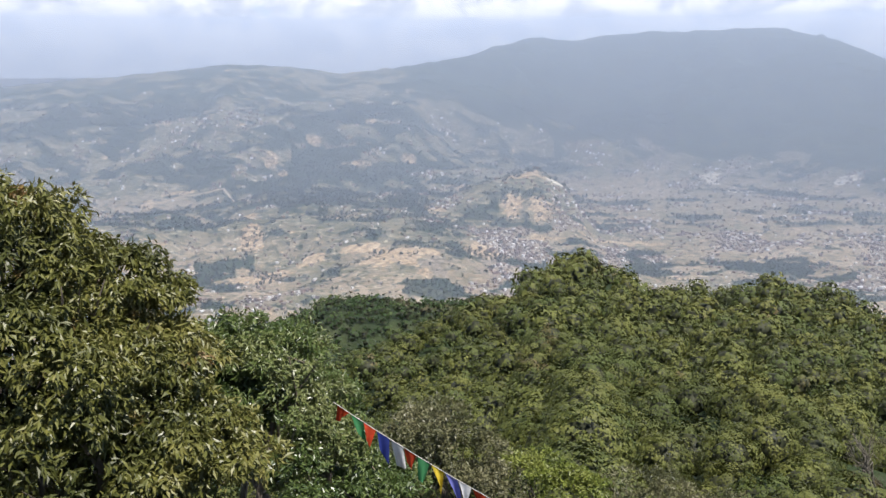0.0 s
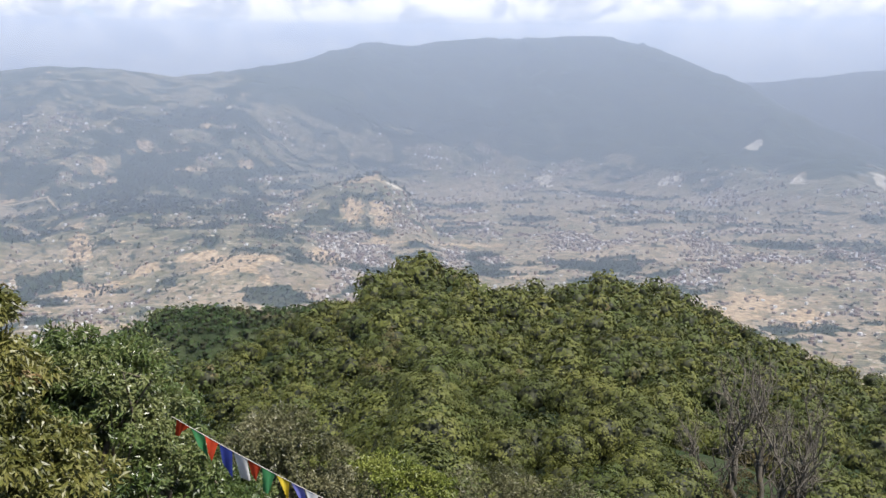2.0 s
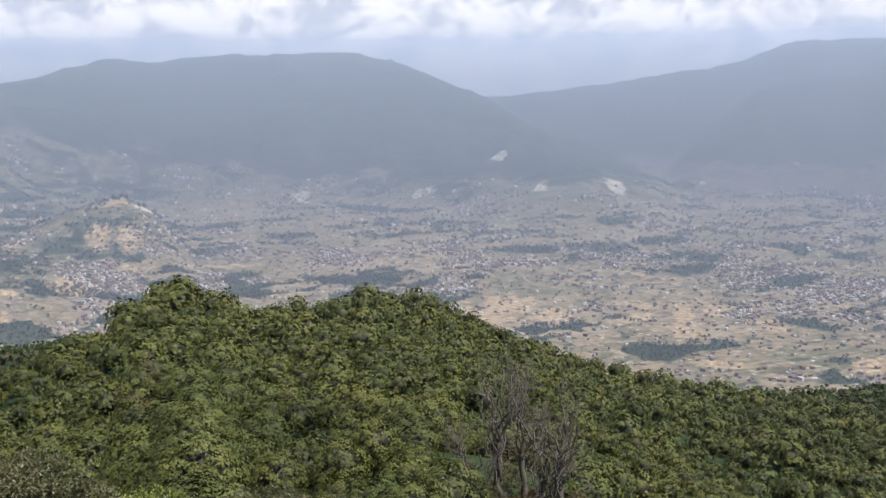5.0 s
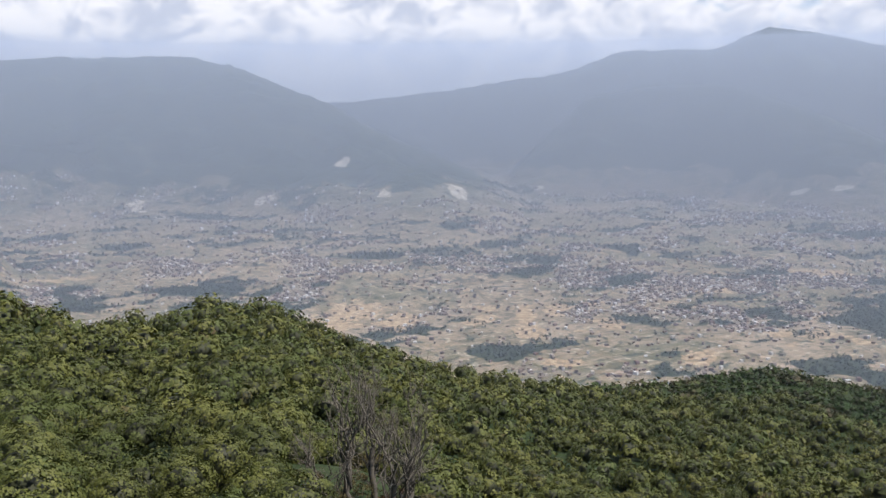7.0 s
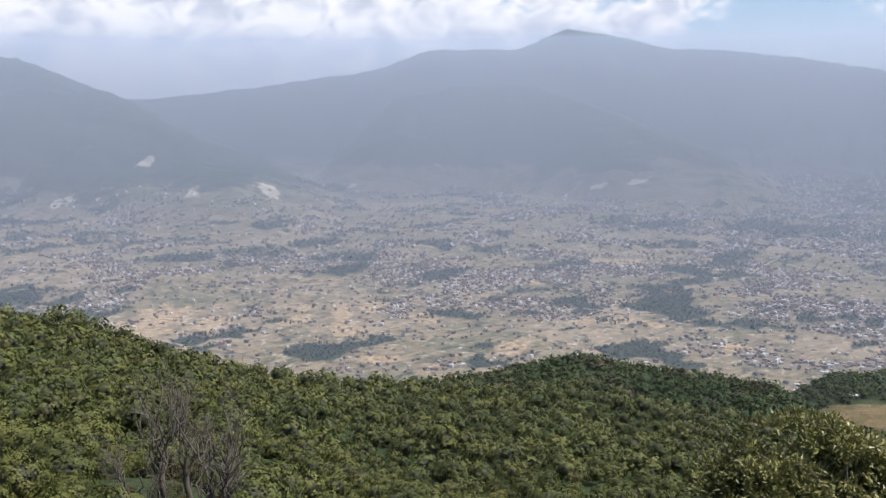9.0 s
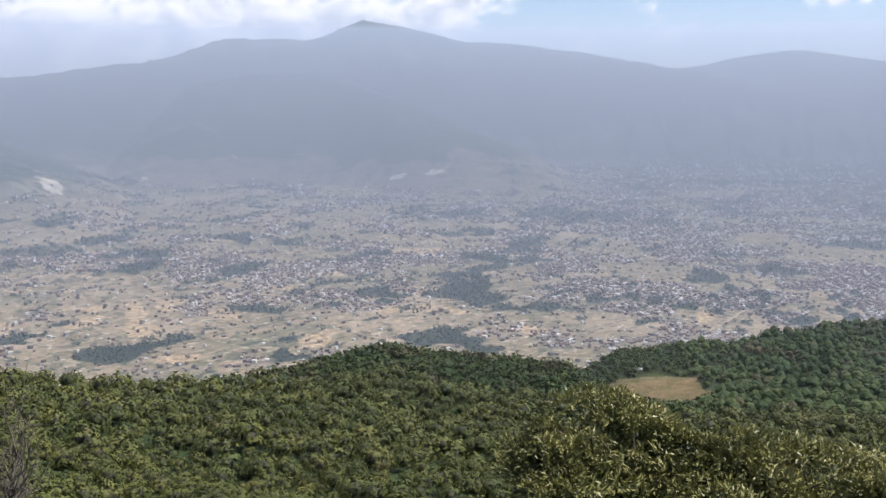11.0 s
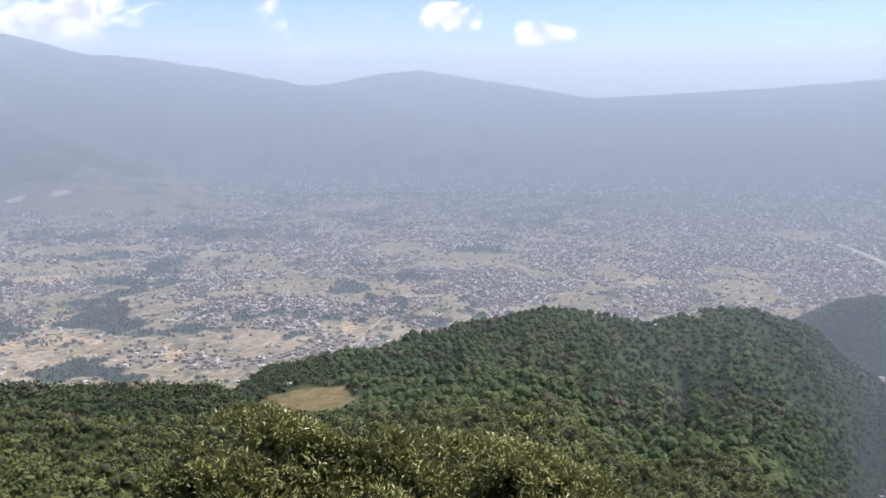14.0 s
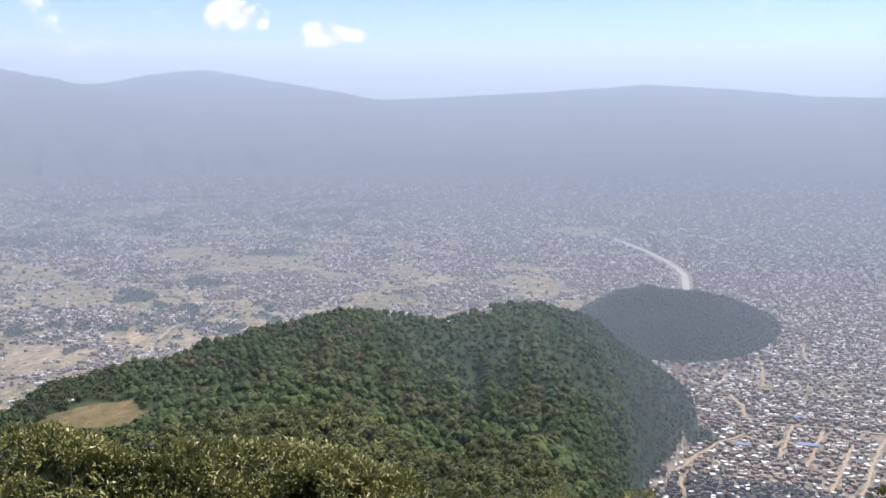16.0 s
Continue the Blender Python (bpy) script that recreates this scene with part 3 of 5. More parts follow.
# farther diggings and bare fields on the valley floor
CUTS += [(36.5, -12.81, 50, 60), (41.2, -12.18, 45, 90), (44.6, -12.95, 60, 40), (41.7, -15.3, 60, 40), (40.2, -7.4, 60, 120), (47.1, -6.95, 80, 90), (51.0, -6.49, 90, 90), (50.8, -10.65, 70, 60),
         (39.0, -5.83, 50, 60), (28.6, -12.08, 110, 120), (31.5, -12.71, 70, 70), (57.2, -9.39, 120, 90), (44.1, -12.79, 60, 60), (56.6, -12.85, 55, 60), (63.2, -14.09, 50, 40)]
CHALK = [(6.9, -5.78, 60, 45), (-12.1, -5.89, 30, 25), (-2.9, -0.97, 45, 25), (16.0, -5.41, 90, 130), (17.7, -6.11, 115, 80), (23.4, -5.23, 110, 80), (30.6, -4.98, 55, 90), (35.0, -4.85, 95, 140), (28.0, -3.16, 80, 70), (55.1, -4.85, 70, 40), (57.3, -4.6, 90, 40),
         (77.4, -2.75, 60, 40), (91.7, -10.8, 40, 40), (40.0, -4.7, 60, 60), (69.0, -5.6, 60, 40), (66.5, -4.0, 80, 50)]


def marks(places):
    m = np.zeros_like(GA)
    for turn, rise, wide, deep in places:
        cr = land_at(turn, rise)
        dx, dr = np.radians(GA - turn) * cr / wide, (GR - cr) / (deep * 1.3)
        m = np.maximum(m, np.clip(1.45 - np.sqrt(dx * dx + dr * dr), 0, 1))
    return m


GC, GK = marks(CUTS), marks([(turn, rise, wide * 0.9, deep * 0.8) for turn, rise, wide, deep in CHALK])
GW = GW * (1 - smooth(np.maximum(GC, GK) * 2)) * (1 - bare_patch(GA, GR))
ground_me = mesh_of("ground", ground_me_v.reshape(-1, 3), quad, LAND, True)
attribute(ground_me, "where", np.stack([GX, GY, GZ], -1).reshape(-1, 3) / 1000)
attribute(ground_me, "wood", GW.ravel())
attribute(ground_me, "chalk", GK.ravel())
attribute(ground_me, "meadow", bare_patch(GA, GR).astype(float).ravel())
attribute(ground_me, "town", (built_up(GA, GR) * (GZ < FLOOR + 120)).ravel())
attribute(ground_me, "sand", np.maximum(sandy(GA, GR, GZ), GC).ravel())
ground = tagged(new("ground", ground_me), "wooded hills falling to a hazy valley of fields and houses", "ground", kind="structure")

# haze: air-borne dust filling the valley to a little above the lookout, thicker over the far city
hz = Nodes("valley_haze")
spot = hz.add("ShaderNodeNewGeometry").outputs["Position"]
reach = hz.add("ShaderNodeVectorMath", {"operation": "LENGTH"}, _0=spot).outputs["Value"]
far_air = hz.math("DIVIDE", hz.math("MAXIMUM", hz.math("SUBTRACT", reach, 1500.0), 0.0), 3350.0)
drawn_in = hz.math("MAXIMUM", hz.math("SUBTRACT", 1.0, far_air), 0.05)
# the air over the lookout's own hill is clearer than over the valley
clear_hill = hz.add("ShaderNodeMapRange", {"From Min": 250.0, "From Max": 2300.0, "To Min": 0.22, "To Max": 1.08}, Value=reach).outputs["Result"]
thick = hz.add("ShaderNodeMath", {"operation": "MULTIPLY", "_1": 1.0 / HAZE_REACH}, _0=hz.math("DIVIDE", clear_hill, drawn_in))
DUST = (0.672, 0.79, 1.0, 1)
scat = hz.add("ShaderNodeVolumeScatter", {"Color": DUST, "Anisotropy": 0.08}, Density=thick.outputs[0])
soak = hz.add("ShaderNodeVolumeAbsorption", {"Color": DUST}, Density=thick.outputs[0])
vol = hz.add("ShaderNodeAddShader", None, _0=scat.outputs[0], _1=soak.outputs[0])
hz.mat.cycles.volume_step_rate = 0.4
hz.tree.links.new(vol.outputs[0], hz.out.inputs["Volume"])
rim = [(4930 * math.sin(2 * math.pi * i / 48), 4930 * math.cos(2 * math.pi * i / 48)) for i in range(48)]
bm = bmesh.new()
low = [bm.verts.new((x, y, -1000)) for x, y in rim]
top = [bm.verts.new((x, y, HAZE_TOP)) for x, y in rim]
bm.faces.new(low)
bm.faces.new(top[::-1])
for i in range(48):
    bm.faces.new((low[i - 1], top[i - 1], top[i], low[i]))
bmesh.ops.recalc_face_normals(bm, faces=bm.faces)
haze_me = bpy.data.meshes.new("haze")
bm.to_mesh(haze_me)
haze_me.materials.append(hz.mat)
tagged(new("haze", haze_me), "thin pale blue haze lying over the valley", "haze", kind="structure")

# ---------------- woods
SEEN_TOP = np.maximum.accumulate(np.degrees(np.arctan2(GZ, np.maximum(GR, 1))), axis=1)


def in_sight(az, r, z, slack=0.6):
    """Leaves out what lies deep behind a ridge."""
    i = np.clip(np.searchsorted(AZ, az), 0, len(AZ) - 1)
    j = np.clip(np.searchsorted(R, r * 0.97) - 1, 0, len(R) - 1)
    return np.degrees(np.arctan2(z, r)) > SEEN_TOP[i, j] - slack


def scatter(r0, r1, az0, az1, spacing, rng, loose=0.5):
    """Jittered places on the land between two distances."""
    n = int(r1 * 2 / spacing) + 2
    gx, gy = np.meshgrid(np.arange(-n // 2, n // 2 + 1) * spacing, np.arange(-n // 2, n // 2 + 1) * spacing)
    gx = (gx + rng.uniform(-loose, loose, gx.shape) * spacing).ravel()
    gy = (gy + rng.uniform(-loose, loose, gy.shape) * spacing).ravel()
    r, az = np.hypot(gx, gy), np.degrees(np.arctan2(gx, gy))
    k = (r > r0) & (r < r1) & (az > az0) & (az < az1)
    return az[k], r[k]


def round_core(rng, rings, sides, size, tall):
    """A lumpy closed mass inside a crown: vertices and three-cornered faces."""
    v = [(0, 0, -0.5 * size * tall)]
    for i in range(rings):
        e = math.pi * ((i + 0.8) / (rings + 0.6) - 0.5)
        for s in range(sides):
            a, k = 2 * math.pi * (s + 0.5 * (i % 2)) / sides, size * rng.uniform(0.82, 1.15)
            v.append((k * math.cos(e) * math.cos(a), k * math.cos(e) * math.sin(a), k * math.sin(e) * tall))
    v.append((0, 0, size * tall))
    f, last = [], len(v) - 1
    for s in range(sides):
        t = (s + 1) % sides
        f.append((0, 1 + t, 1 + s))
        f.append((last, 1 + (rings - 1) * sides + s, 1 + (rings - 1) * sides + t))
        for i in range(rings - 1):
            a, b = 1 + i * sides, 1 + (i + 1) * sides
            f += [(a + s, a + t, b + t), (a + s, b + t, b + s)]
    return np.array(v), np.array(f)


def clump_crown(n, rng, size=0.05, lumps=17, tall=0.95, core=(4, 8)):
    """A crown of rounded boughs clad in small leaf sprays round an inner mass: vertices, three-cornered faces and which vertices are inner, unit size."""
    k = np.arange(lumps)
    zz = 0.98 - 1.4 * (k + 0.5) / lumps
    l = np.stack([np.sqrt(1 - zz ** 2) * np.cos(2.39996 * k), np.sqrt(1 - zz ** 2) * np.sin(2.39996 * k), zz], 1) + rng.normal(scale=0.5 / lumps ** 0.5, size=(lumps, 3))
    l /= np.linalg.norm(l, axis=1)[:, None]
    big = rng.uniform(0.75, 1.3, lumps) * 1.3 / lumps ** 0.5
    l = l * rng.uniform(0.66, 0.86, lumps)[:, None] * np.array([1, 1, tall])
    pick = rng.choice(lumps, n, p=big ** 2 / (big ** 2).sum())
    d = rng.normal(size=(n, 3)) + l[pick] * 0.9 + np.array([0, 0, 0.45])
    d /= np.linalg.norm(d, axis=1)[:, None]
    c = l[pick] + d * (big[pick] * rng.uniform(0.78, 1.10, n))[:, None] * np.array([1, 1, 0.85])
    up = d * 0.6 + l[pick] * 0.9 + rng.normal(scale=0.2, size=(n, 3))
    up /= np.linalg.norm(up, axis=1)[:, None]
    t = np.cross(up, rng.normal(size=(n, 3)))
    t /= np.linalg.norm(t, axis=1)[:, None]
    b = np.cross(up, t)
    s = size * rng.uniform(0.55, 1.45, n)[:, None]
    v = np.stack([c + t * s * 1.3, c - t * s * 0.7 + b * s, c - t * s * 0.7 - b * s], 1).reshape(-1, 3)
    f = np.arange(3 * n).reshape(n, 3)
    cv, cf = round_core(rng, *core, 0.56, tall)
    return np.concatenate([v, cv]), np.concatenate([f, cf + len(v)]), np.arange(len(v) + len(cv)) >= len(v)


def pine_crown(rng, sides=6):
    """A far conifer: a ragged tapering crown of three-cornered faces."""
    v, f = [], []
    for i, (k, z) in enumerate(((0.8, -0.5), (1.0, 0.15), (0.72, 0.8))):
        for s in range(sides):
            a, q = 2 * math.pi * (s + 0.5 * (i % 2)) / sides, k * rng.uniform(0.7, 1.2)
            v.append((q * math.cos(a), q * math.sin(a), z + rng.uniform(-0.2, 0.2)))
    v.append((rng.uniform(-0.1, 0.1), rng.uniform(-0.1, 0.1), rng.uniform(1.05, 1.3)))
    for s in range(sides):
        t = (s + 1) % sides
        for a, b in ((0, sides), (sides, 2 * sides)):
            f += [(a + s, a + t, b + t), (a + s, b + t, b + s)]
        f.append((2 * sides + s, 2 * sides + t, len(v) - 1))
    return np.array(v), np.array(f)


def spread_out(kinds, az, r, z, size, rng, sink=0.0):
    """Many copies of a few shapes as one array pair, turned and scaled, drawn in with distance."""
    vs, fs, tones, off = [], [], [], 0
    pick = rng.randint(0, len(kinds), len(az))
    p, s = place(az, r, z)
    turn = rng.uniform(0, 6.283, len(az))
    for k, (v, f, *inner) in enumerate(kinds):
        m = np.where(pick == k)[0]
        if not len(m):
            continue
        c, sn = np.cos(turn[m])[:, None], np.sin(turn[m])[:, None]
        w = np.stack([v[None, :, 0] * c - v[None, :, 1] * sn, v[None, :, 0] * sn + v[None, :, 1] * c, np.broadcast_to(v[None, :, 2], (len(m), len(v)))], -1)
        w = w * (size[m] * s[m])[:, None, None] + p[m][:, None, :]
        vs.append(w.reshape(-1, 3))
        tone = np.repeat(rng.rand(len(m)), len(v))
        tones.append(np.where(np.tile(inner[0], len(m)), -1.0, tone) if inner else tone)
        fs.append((f[None] + (np.arange(len(m)) * len(v))[:, None, None] + off).reshape(-1, f.shape[1]))
        off += len(m) * len(v)
    return np.concatenate(vs), np.concatenate(fs), np.concatenate(tones)


rng = np.random.RandomState(3)
NEAR_WOOD = 105.0


def toned(name, v, f, tones, material, smooth_faces=False):
    me = mesh_of(name, v, f, material, smooth_faces)
    attribute(me, "tone", tones)
    return me


# 1: the middle woods, sprays of leaves
az, r = scatter(NEAR_WOOD, 560, -30, 100, 8.4, rng, 0.4)
z = height(az, r)
keep = (woodland(az, r, z) > 0.5) & in_sight(az, r, z + 9) & ~((az > 25.2) & (az < 37.5) & (r < 138))
az, r, z = az[keep], r[keep], z[keep]
size = rng.uniform(3.1, 5.0, len(az)) * np.where(rng.rand(len(az)) < 0.16, 1.4, 1.0)
kinds_fine = [clump_crown(1250, rng, size=0.040, lumps=26, core=(4, 8)) for _ in range(6)]
kinds_mid = [clump_crown(430, rng, size=0.066, lumps=22, core=(3, 7)) for _ in range(7)]
kinds_far = [clump_crown(130, rng, size=0.122, lumps=18, core=(3, 6)) for _ in range(7)]
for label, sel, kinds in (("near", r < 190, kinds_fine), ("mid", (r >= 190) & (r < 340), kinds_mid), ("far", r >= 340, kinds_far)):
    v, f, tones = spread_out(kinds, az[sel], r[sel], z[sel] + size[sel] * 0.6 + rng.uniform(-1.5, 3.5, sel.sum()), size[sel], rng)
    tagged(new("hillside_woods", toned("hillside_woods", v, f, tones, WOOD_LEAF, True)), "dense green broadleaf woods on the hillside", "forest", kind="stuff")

# 2: the far ridges: broadleaf caps and pines
az, r = scatter(560, 1300, -30, 112, 7.6, rng)
az2, r2 = scatter(1300, 3800, 82, 117, 12.5, rng)
az, r = np.concatenate([az, az2]), np.concatenate([r, r2])
z = height(az, r)
keep = (woodland(az, r, z) > 0.5) & in_sight(az, r, z + 9, 2.5) & ~bare_patch(az, r)
az, r, z = az[keep], r[keep], z[keep]
pines = smooth((az - 70) / 8) * 0.45 > rng.rand(len(az))
size = np.where(pines, rng.uniform(2.8, 4.8, len(az)), rng.uniform(2.6, 5.2, len(az))) * np.where(r > 1300, 1.35, 1.0)
for sel, kinds, low in ((~pines, [clump_crown(16, rng, size=0.24, lumps=12, core=(2, 4)) for _ in range(8)], 0.5), (pines, [pine_crown(rng) for _ in range(10)], 0.9)):
    v, f, tones = spread_out(kinds, az[sel], r[sel], z[sel] + size[sel] * low, size[sel], rng)
    tagged(new("ridge_woods", toned("ridge_woods", v, f, tones, PINE_LEAF)), "dark green woods on the long ridge", "forest", kind="stuff")

HIGHWAY = [(102.7, -7.2), (104.6, -7.87), (106.0, -8.5), (107.0, -9.2), (107.6, -10.3)]
LANES = [[(106.3, -20.6), (107.6, -20.3), (108.5, -19.4), (109.4, -18.9), (110.8, -18.2)], [(111.7, -15.4), (111.8, -14.6), (111.6, -13.9)], [(109.9, -16.0), (110.7, -16.6), (110.9, -17.2)],
         [(113.0, -19.2), (113.3, -18.2), (113.6, -17.4)], [(114.6, -19.6), (114.9, -18.5), (115.3, -17.5)], [(116.0, -20.7), (116.5, -19.3), (116.9, -18.0)], [(117.6, -20.7), (118.1, -19.0), (118.6, -17.4)],
         [(113.8, -12.7), (114.1, -13.7)], [(115.6, -14.4), (116.4, -14.7), (117.6, -14.5)], [(112.3, -17.4), (115, -17.3), (118.6, -17.2)], [(110.8, -18.2), (112.3, -18.6), (113.2, -18.3)],
         [(109.0, -15.6), (110.0, -14.8), (111.5, -14.7)], [(107.3, -20.9), (107.6, -22.0)], [(28.3, -13.6), (29.5, -13.9), (30.4, -14.6)], [(22.5, -9.0), (23.8, -8.6), (24.5, -9.2)],
         [(75.0, -13.2), (76.0, -12.4), (77.5, -12.2)], [(-18, -6.9), (-15.5, -6.35), (-13.2, -6.0), (-11, -6.9)], [(64, -9.8), (65.2, -9.0), (66.2, -8.8)], [(43, -12.2), (45.5, -11.7), (48, -12.0)], [(52, -12.6), (54.0, -12.2), (57.0, -12.5)]]


def off_road(az, r, gap=9.0):
    """True where a place is clear of the highway and the lanes."""
    x, y = r * np.sin(np.radians(az)), r * np.cos(np.radians(az))
    free = np.ones(len(x), bool)
    for k, stops in enumerate([HIGHWAY] + LANES):
        wide = 40 if k == 0 else gap
        pts = [(land_at(a, e), radians(a)) for a, e in stops]
        pts = [(q * math.sin(a), q * math.cos(a)) for q, a in pts]
        for (x0, y0), (x1, y1) in zip(pts, pts[1:]):
            dx, dy = x1 - x0, y1 - y0
            u = np.clip(((x - x0) * dx + (y - y0) * dy) / (dx * dx + dy * dy), 0, 1)
            free &= (x - x0 - u * dx) ** 2 + (y - y0 - u * dy) ** 2 > wide ** 2
    return free


# 3: groves on the valley floor and trees on the village slopes
az, r = scatter(1700, 4600, -30, 119, 20.0, rng)
az2, r2 = scatter(4600, 9000, -30, 119, 34.0, rng)
az, r = np.concatenate([az, az2]), np.concatenate([r, r2])
z = height(az, r)
lone = (0.005 + 0.10 * (az > 104) + 0.06 * ((z > FLOOR + 40) & (az < 14))) * smooth((9000 - r) / 3000)
keep = (z < FLOOR + np.where(az < 14, 650, 160)) & ((woodland(az, r, z) > 0.5) | (rng.rand(len(az)) < lone))
az, r, z = az[keep], r[keep], z[keep]
keep = in_sight(az, r, z + 9) & off_road(az, r)
az, r, z = az[keep], r[keep], z[keep]
size = rng.uniform(4.5, 10, len(az)) * np.where(r > 4600, 1.5, 1.0)
clumps = [clump_crown(6, rng, size=0.38, lumps=6, tall=0.75, core=(2, 3)) for _ in range(9)]
v, f, tones = spread_out(clumps, az, r, z + size * 0.5, size, rng)
tagged(new("valley_groves", toned("valley_groves", v, f, tones, GROVE_LEAF)), "dark groves among the fields and houses", "trees", kind="stuff")

# ---------------- houses of the valley
def box_house(w, d, h):
    v = np.array([(-w, -d, -3), (w, -d, -3), (w, d, -3), (-w, d, -3), (-w, -d, h), (w, -d, h), (w, d, h), (-w, d, h)], float) * [0.5, 0.5, 1]
    return v, np.array([(0, 1, 5, 4), (1, 2, 6, 5), (2, 3, 7, 6), (3, 0, 4, 7), (4, 5, 6, 7)])


blocks = [box_house(rng.uniform(6, 11), rng.uniform(6, 13), rng.uniform(3.2, 9)) for _ in range(10)]
az, r = scatter(1700, 5000, -28, 119, 16.0, rng)
az2, r2 = scatter(5000, 9000, -28, 119, 27.0, rng)
az3, r3 = scatter(9000, 14500, 58, 119, 46.0, rng)
az, r = np.concatenate([az, az2, az3]), np.concatenate([r, r2, r3])
z = height(az, r)
slope_share = np.where(z > FLOOR + 50, 0.9 * ((r > 4000) & (az < 40)) * smooth((FLOOR + 800 - z) / 400), 1.0)
keep = (rng.rand(len(az)) < (built_up(az, r) * 0.95 + 0.05) * slope_share * smooth((15000 - r) / 6000)) & (z < FLOOR + 800)
az, r, z = az[keep], r[keep], z[keep]
keep = (woodland(az, r, z) < 0.4) & in_sight(az, r, z + 8)
keep &= ~((az > 105.8) & (r < 2064)) & off_road(az, r)
az, r, z = az[keep], r[keep], z[keep]
size = np.where(r > 9000, 2.0, np.where(r > 5000, 1.3, 1.0)) * rng.uniform(0.7, 1.3, len(az)) 
v, f, tones = spread_out(blocks, az, r, z, size, rng)
tagged(new("valley_houses", mesh_of("valley_houses", v, f, HOUSES)), "small plastered and brick houses packed across the valley", "houses", kind="stuff")

# ---------------- single trees
def part(name, me, parent, label=""):
    ob = new(name, me)
    ob.parent = parent
    return tagged(ob, label)


def tube(paths, sides=7):
    """Tapered bent limbs: each path a list of (point, radius)."""
    vs, fs, off = [], [], 0
    for path in paths:
        n = len(path)
        for i, (p, rad) in enumerate(path):
            p = np.array(p, float)
            t = np.array(path[min(i + 1, n - 1)][0], float) - np.array(path[max(i - 1, 0)][0], float)
            t /= np.linalg.norm(t) + 1e-9
            a = np.cross(t, (0.31, 0.91, 0.27))
            a /= np.linalg.norm(a) + 1e-9
            b = np.cross(t, a)
            for s in range(sides):
                k = 2 * math.pi * s / sides
                vs.append(p + rad * (math.cos(k) * a + math.sin(k) * b))
        for i in range(n - 1):
            for s in range(sides):
                q = off + i * sides
                fs.append((q + s, q + (s + 1) % sides, q + sides + (s + 1) % sides, q + sides + s))
        off += n * sides
    return np.array(vs), np.array(fs)


def limb(a, b, r0, r1, rng, bends=4, wander=0.08):
    a, b = np.array(a, float), np.array(b, float)
    length = np.linalg.norm(b - a)
    return [(a + (b - a) * k / bends + (rng.normal(scale=wander * length, size=3) if 0 < k < bends else 0), r0 + (r1 - r0) * k / bends) for k in range(bends + 1)]


def leaf_sprays(lobes, sprays, per, length, width, droop, rng):
    """Leaves in sprays over the outside of several rounded lobes (centre, radii)."""
    vol = np.array([rx * ry + ry * rz + rx * rz for _, (rx, ry, rz) in lobes])
    pick = rng.choice(len(lobes), sprays, p=vol / vol.sum())
    cen, rad = np.array([c for c, _ in lobes])[pick], np.array([q for _, q in lobes])[pick]
    d = rng.normal(size=(sprays, 3))
    d /= np.linalg.norm(d, axis=1)[:, None]
    flip = (d[:, 2] < -0.2)
    d[flip, 2] *= -0.7
    p = cen + d * rad * rng.uniform(0.80, 1.06, sprays)[:, None]
    p = np.repeat(p, per, 0)
    axis = np.repeat(d + np.array([0, 0, 0.25]), per, 0)
    n = len(p)
    p = p + rng.normal(scale=length * 0.36, size=(n, 3))
    go = axis * 0.6 + rng.normal(scale=0.6, size=(n, 3)) - np.array([0, 0, droop])
    go /= np.linalg.norm(go, axis=1)[:, None]
    up = axis + rng.normal(scale=0.5, size=(n, 3))
    side = np.cross(go, up)
    side /= np.linalg.norm(side, axis=1)[:, None] + 1e-9
    nor = np.cross(side, go)
    ln = length * rng.uniform(0.65, 1.2, n)[:, None]
    wd = width * rng.uniform(0.7, 1.2, n)[:, None]
    mid = p + go * ln * 0.45 + nor * ln * 0.10
    v = np.stack([p, mid - side * wd * 0.5, p + go * ln - nor * ln * 0.08, mid + side * wd * 0.5], 1)
    return v.reshape(-1, 3), np.arange(4 * n).reshape(n, 4)


def at(turn, rise, dist):
    """A place by turn, rise and level distance."""
    a = radians(turn)
    return np.array([dist * math.sin(a), dist * math.cos(a), dist * math.tan(radians(rise))])


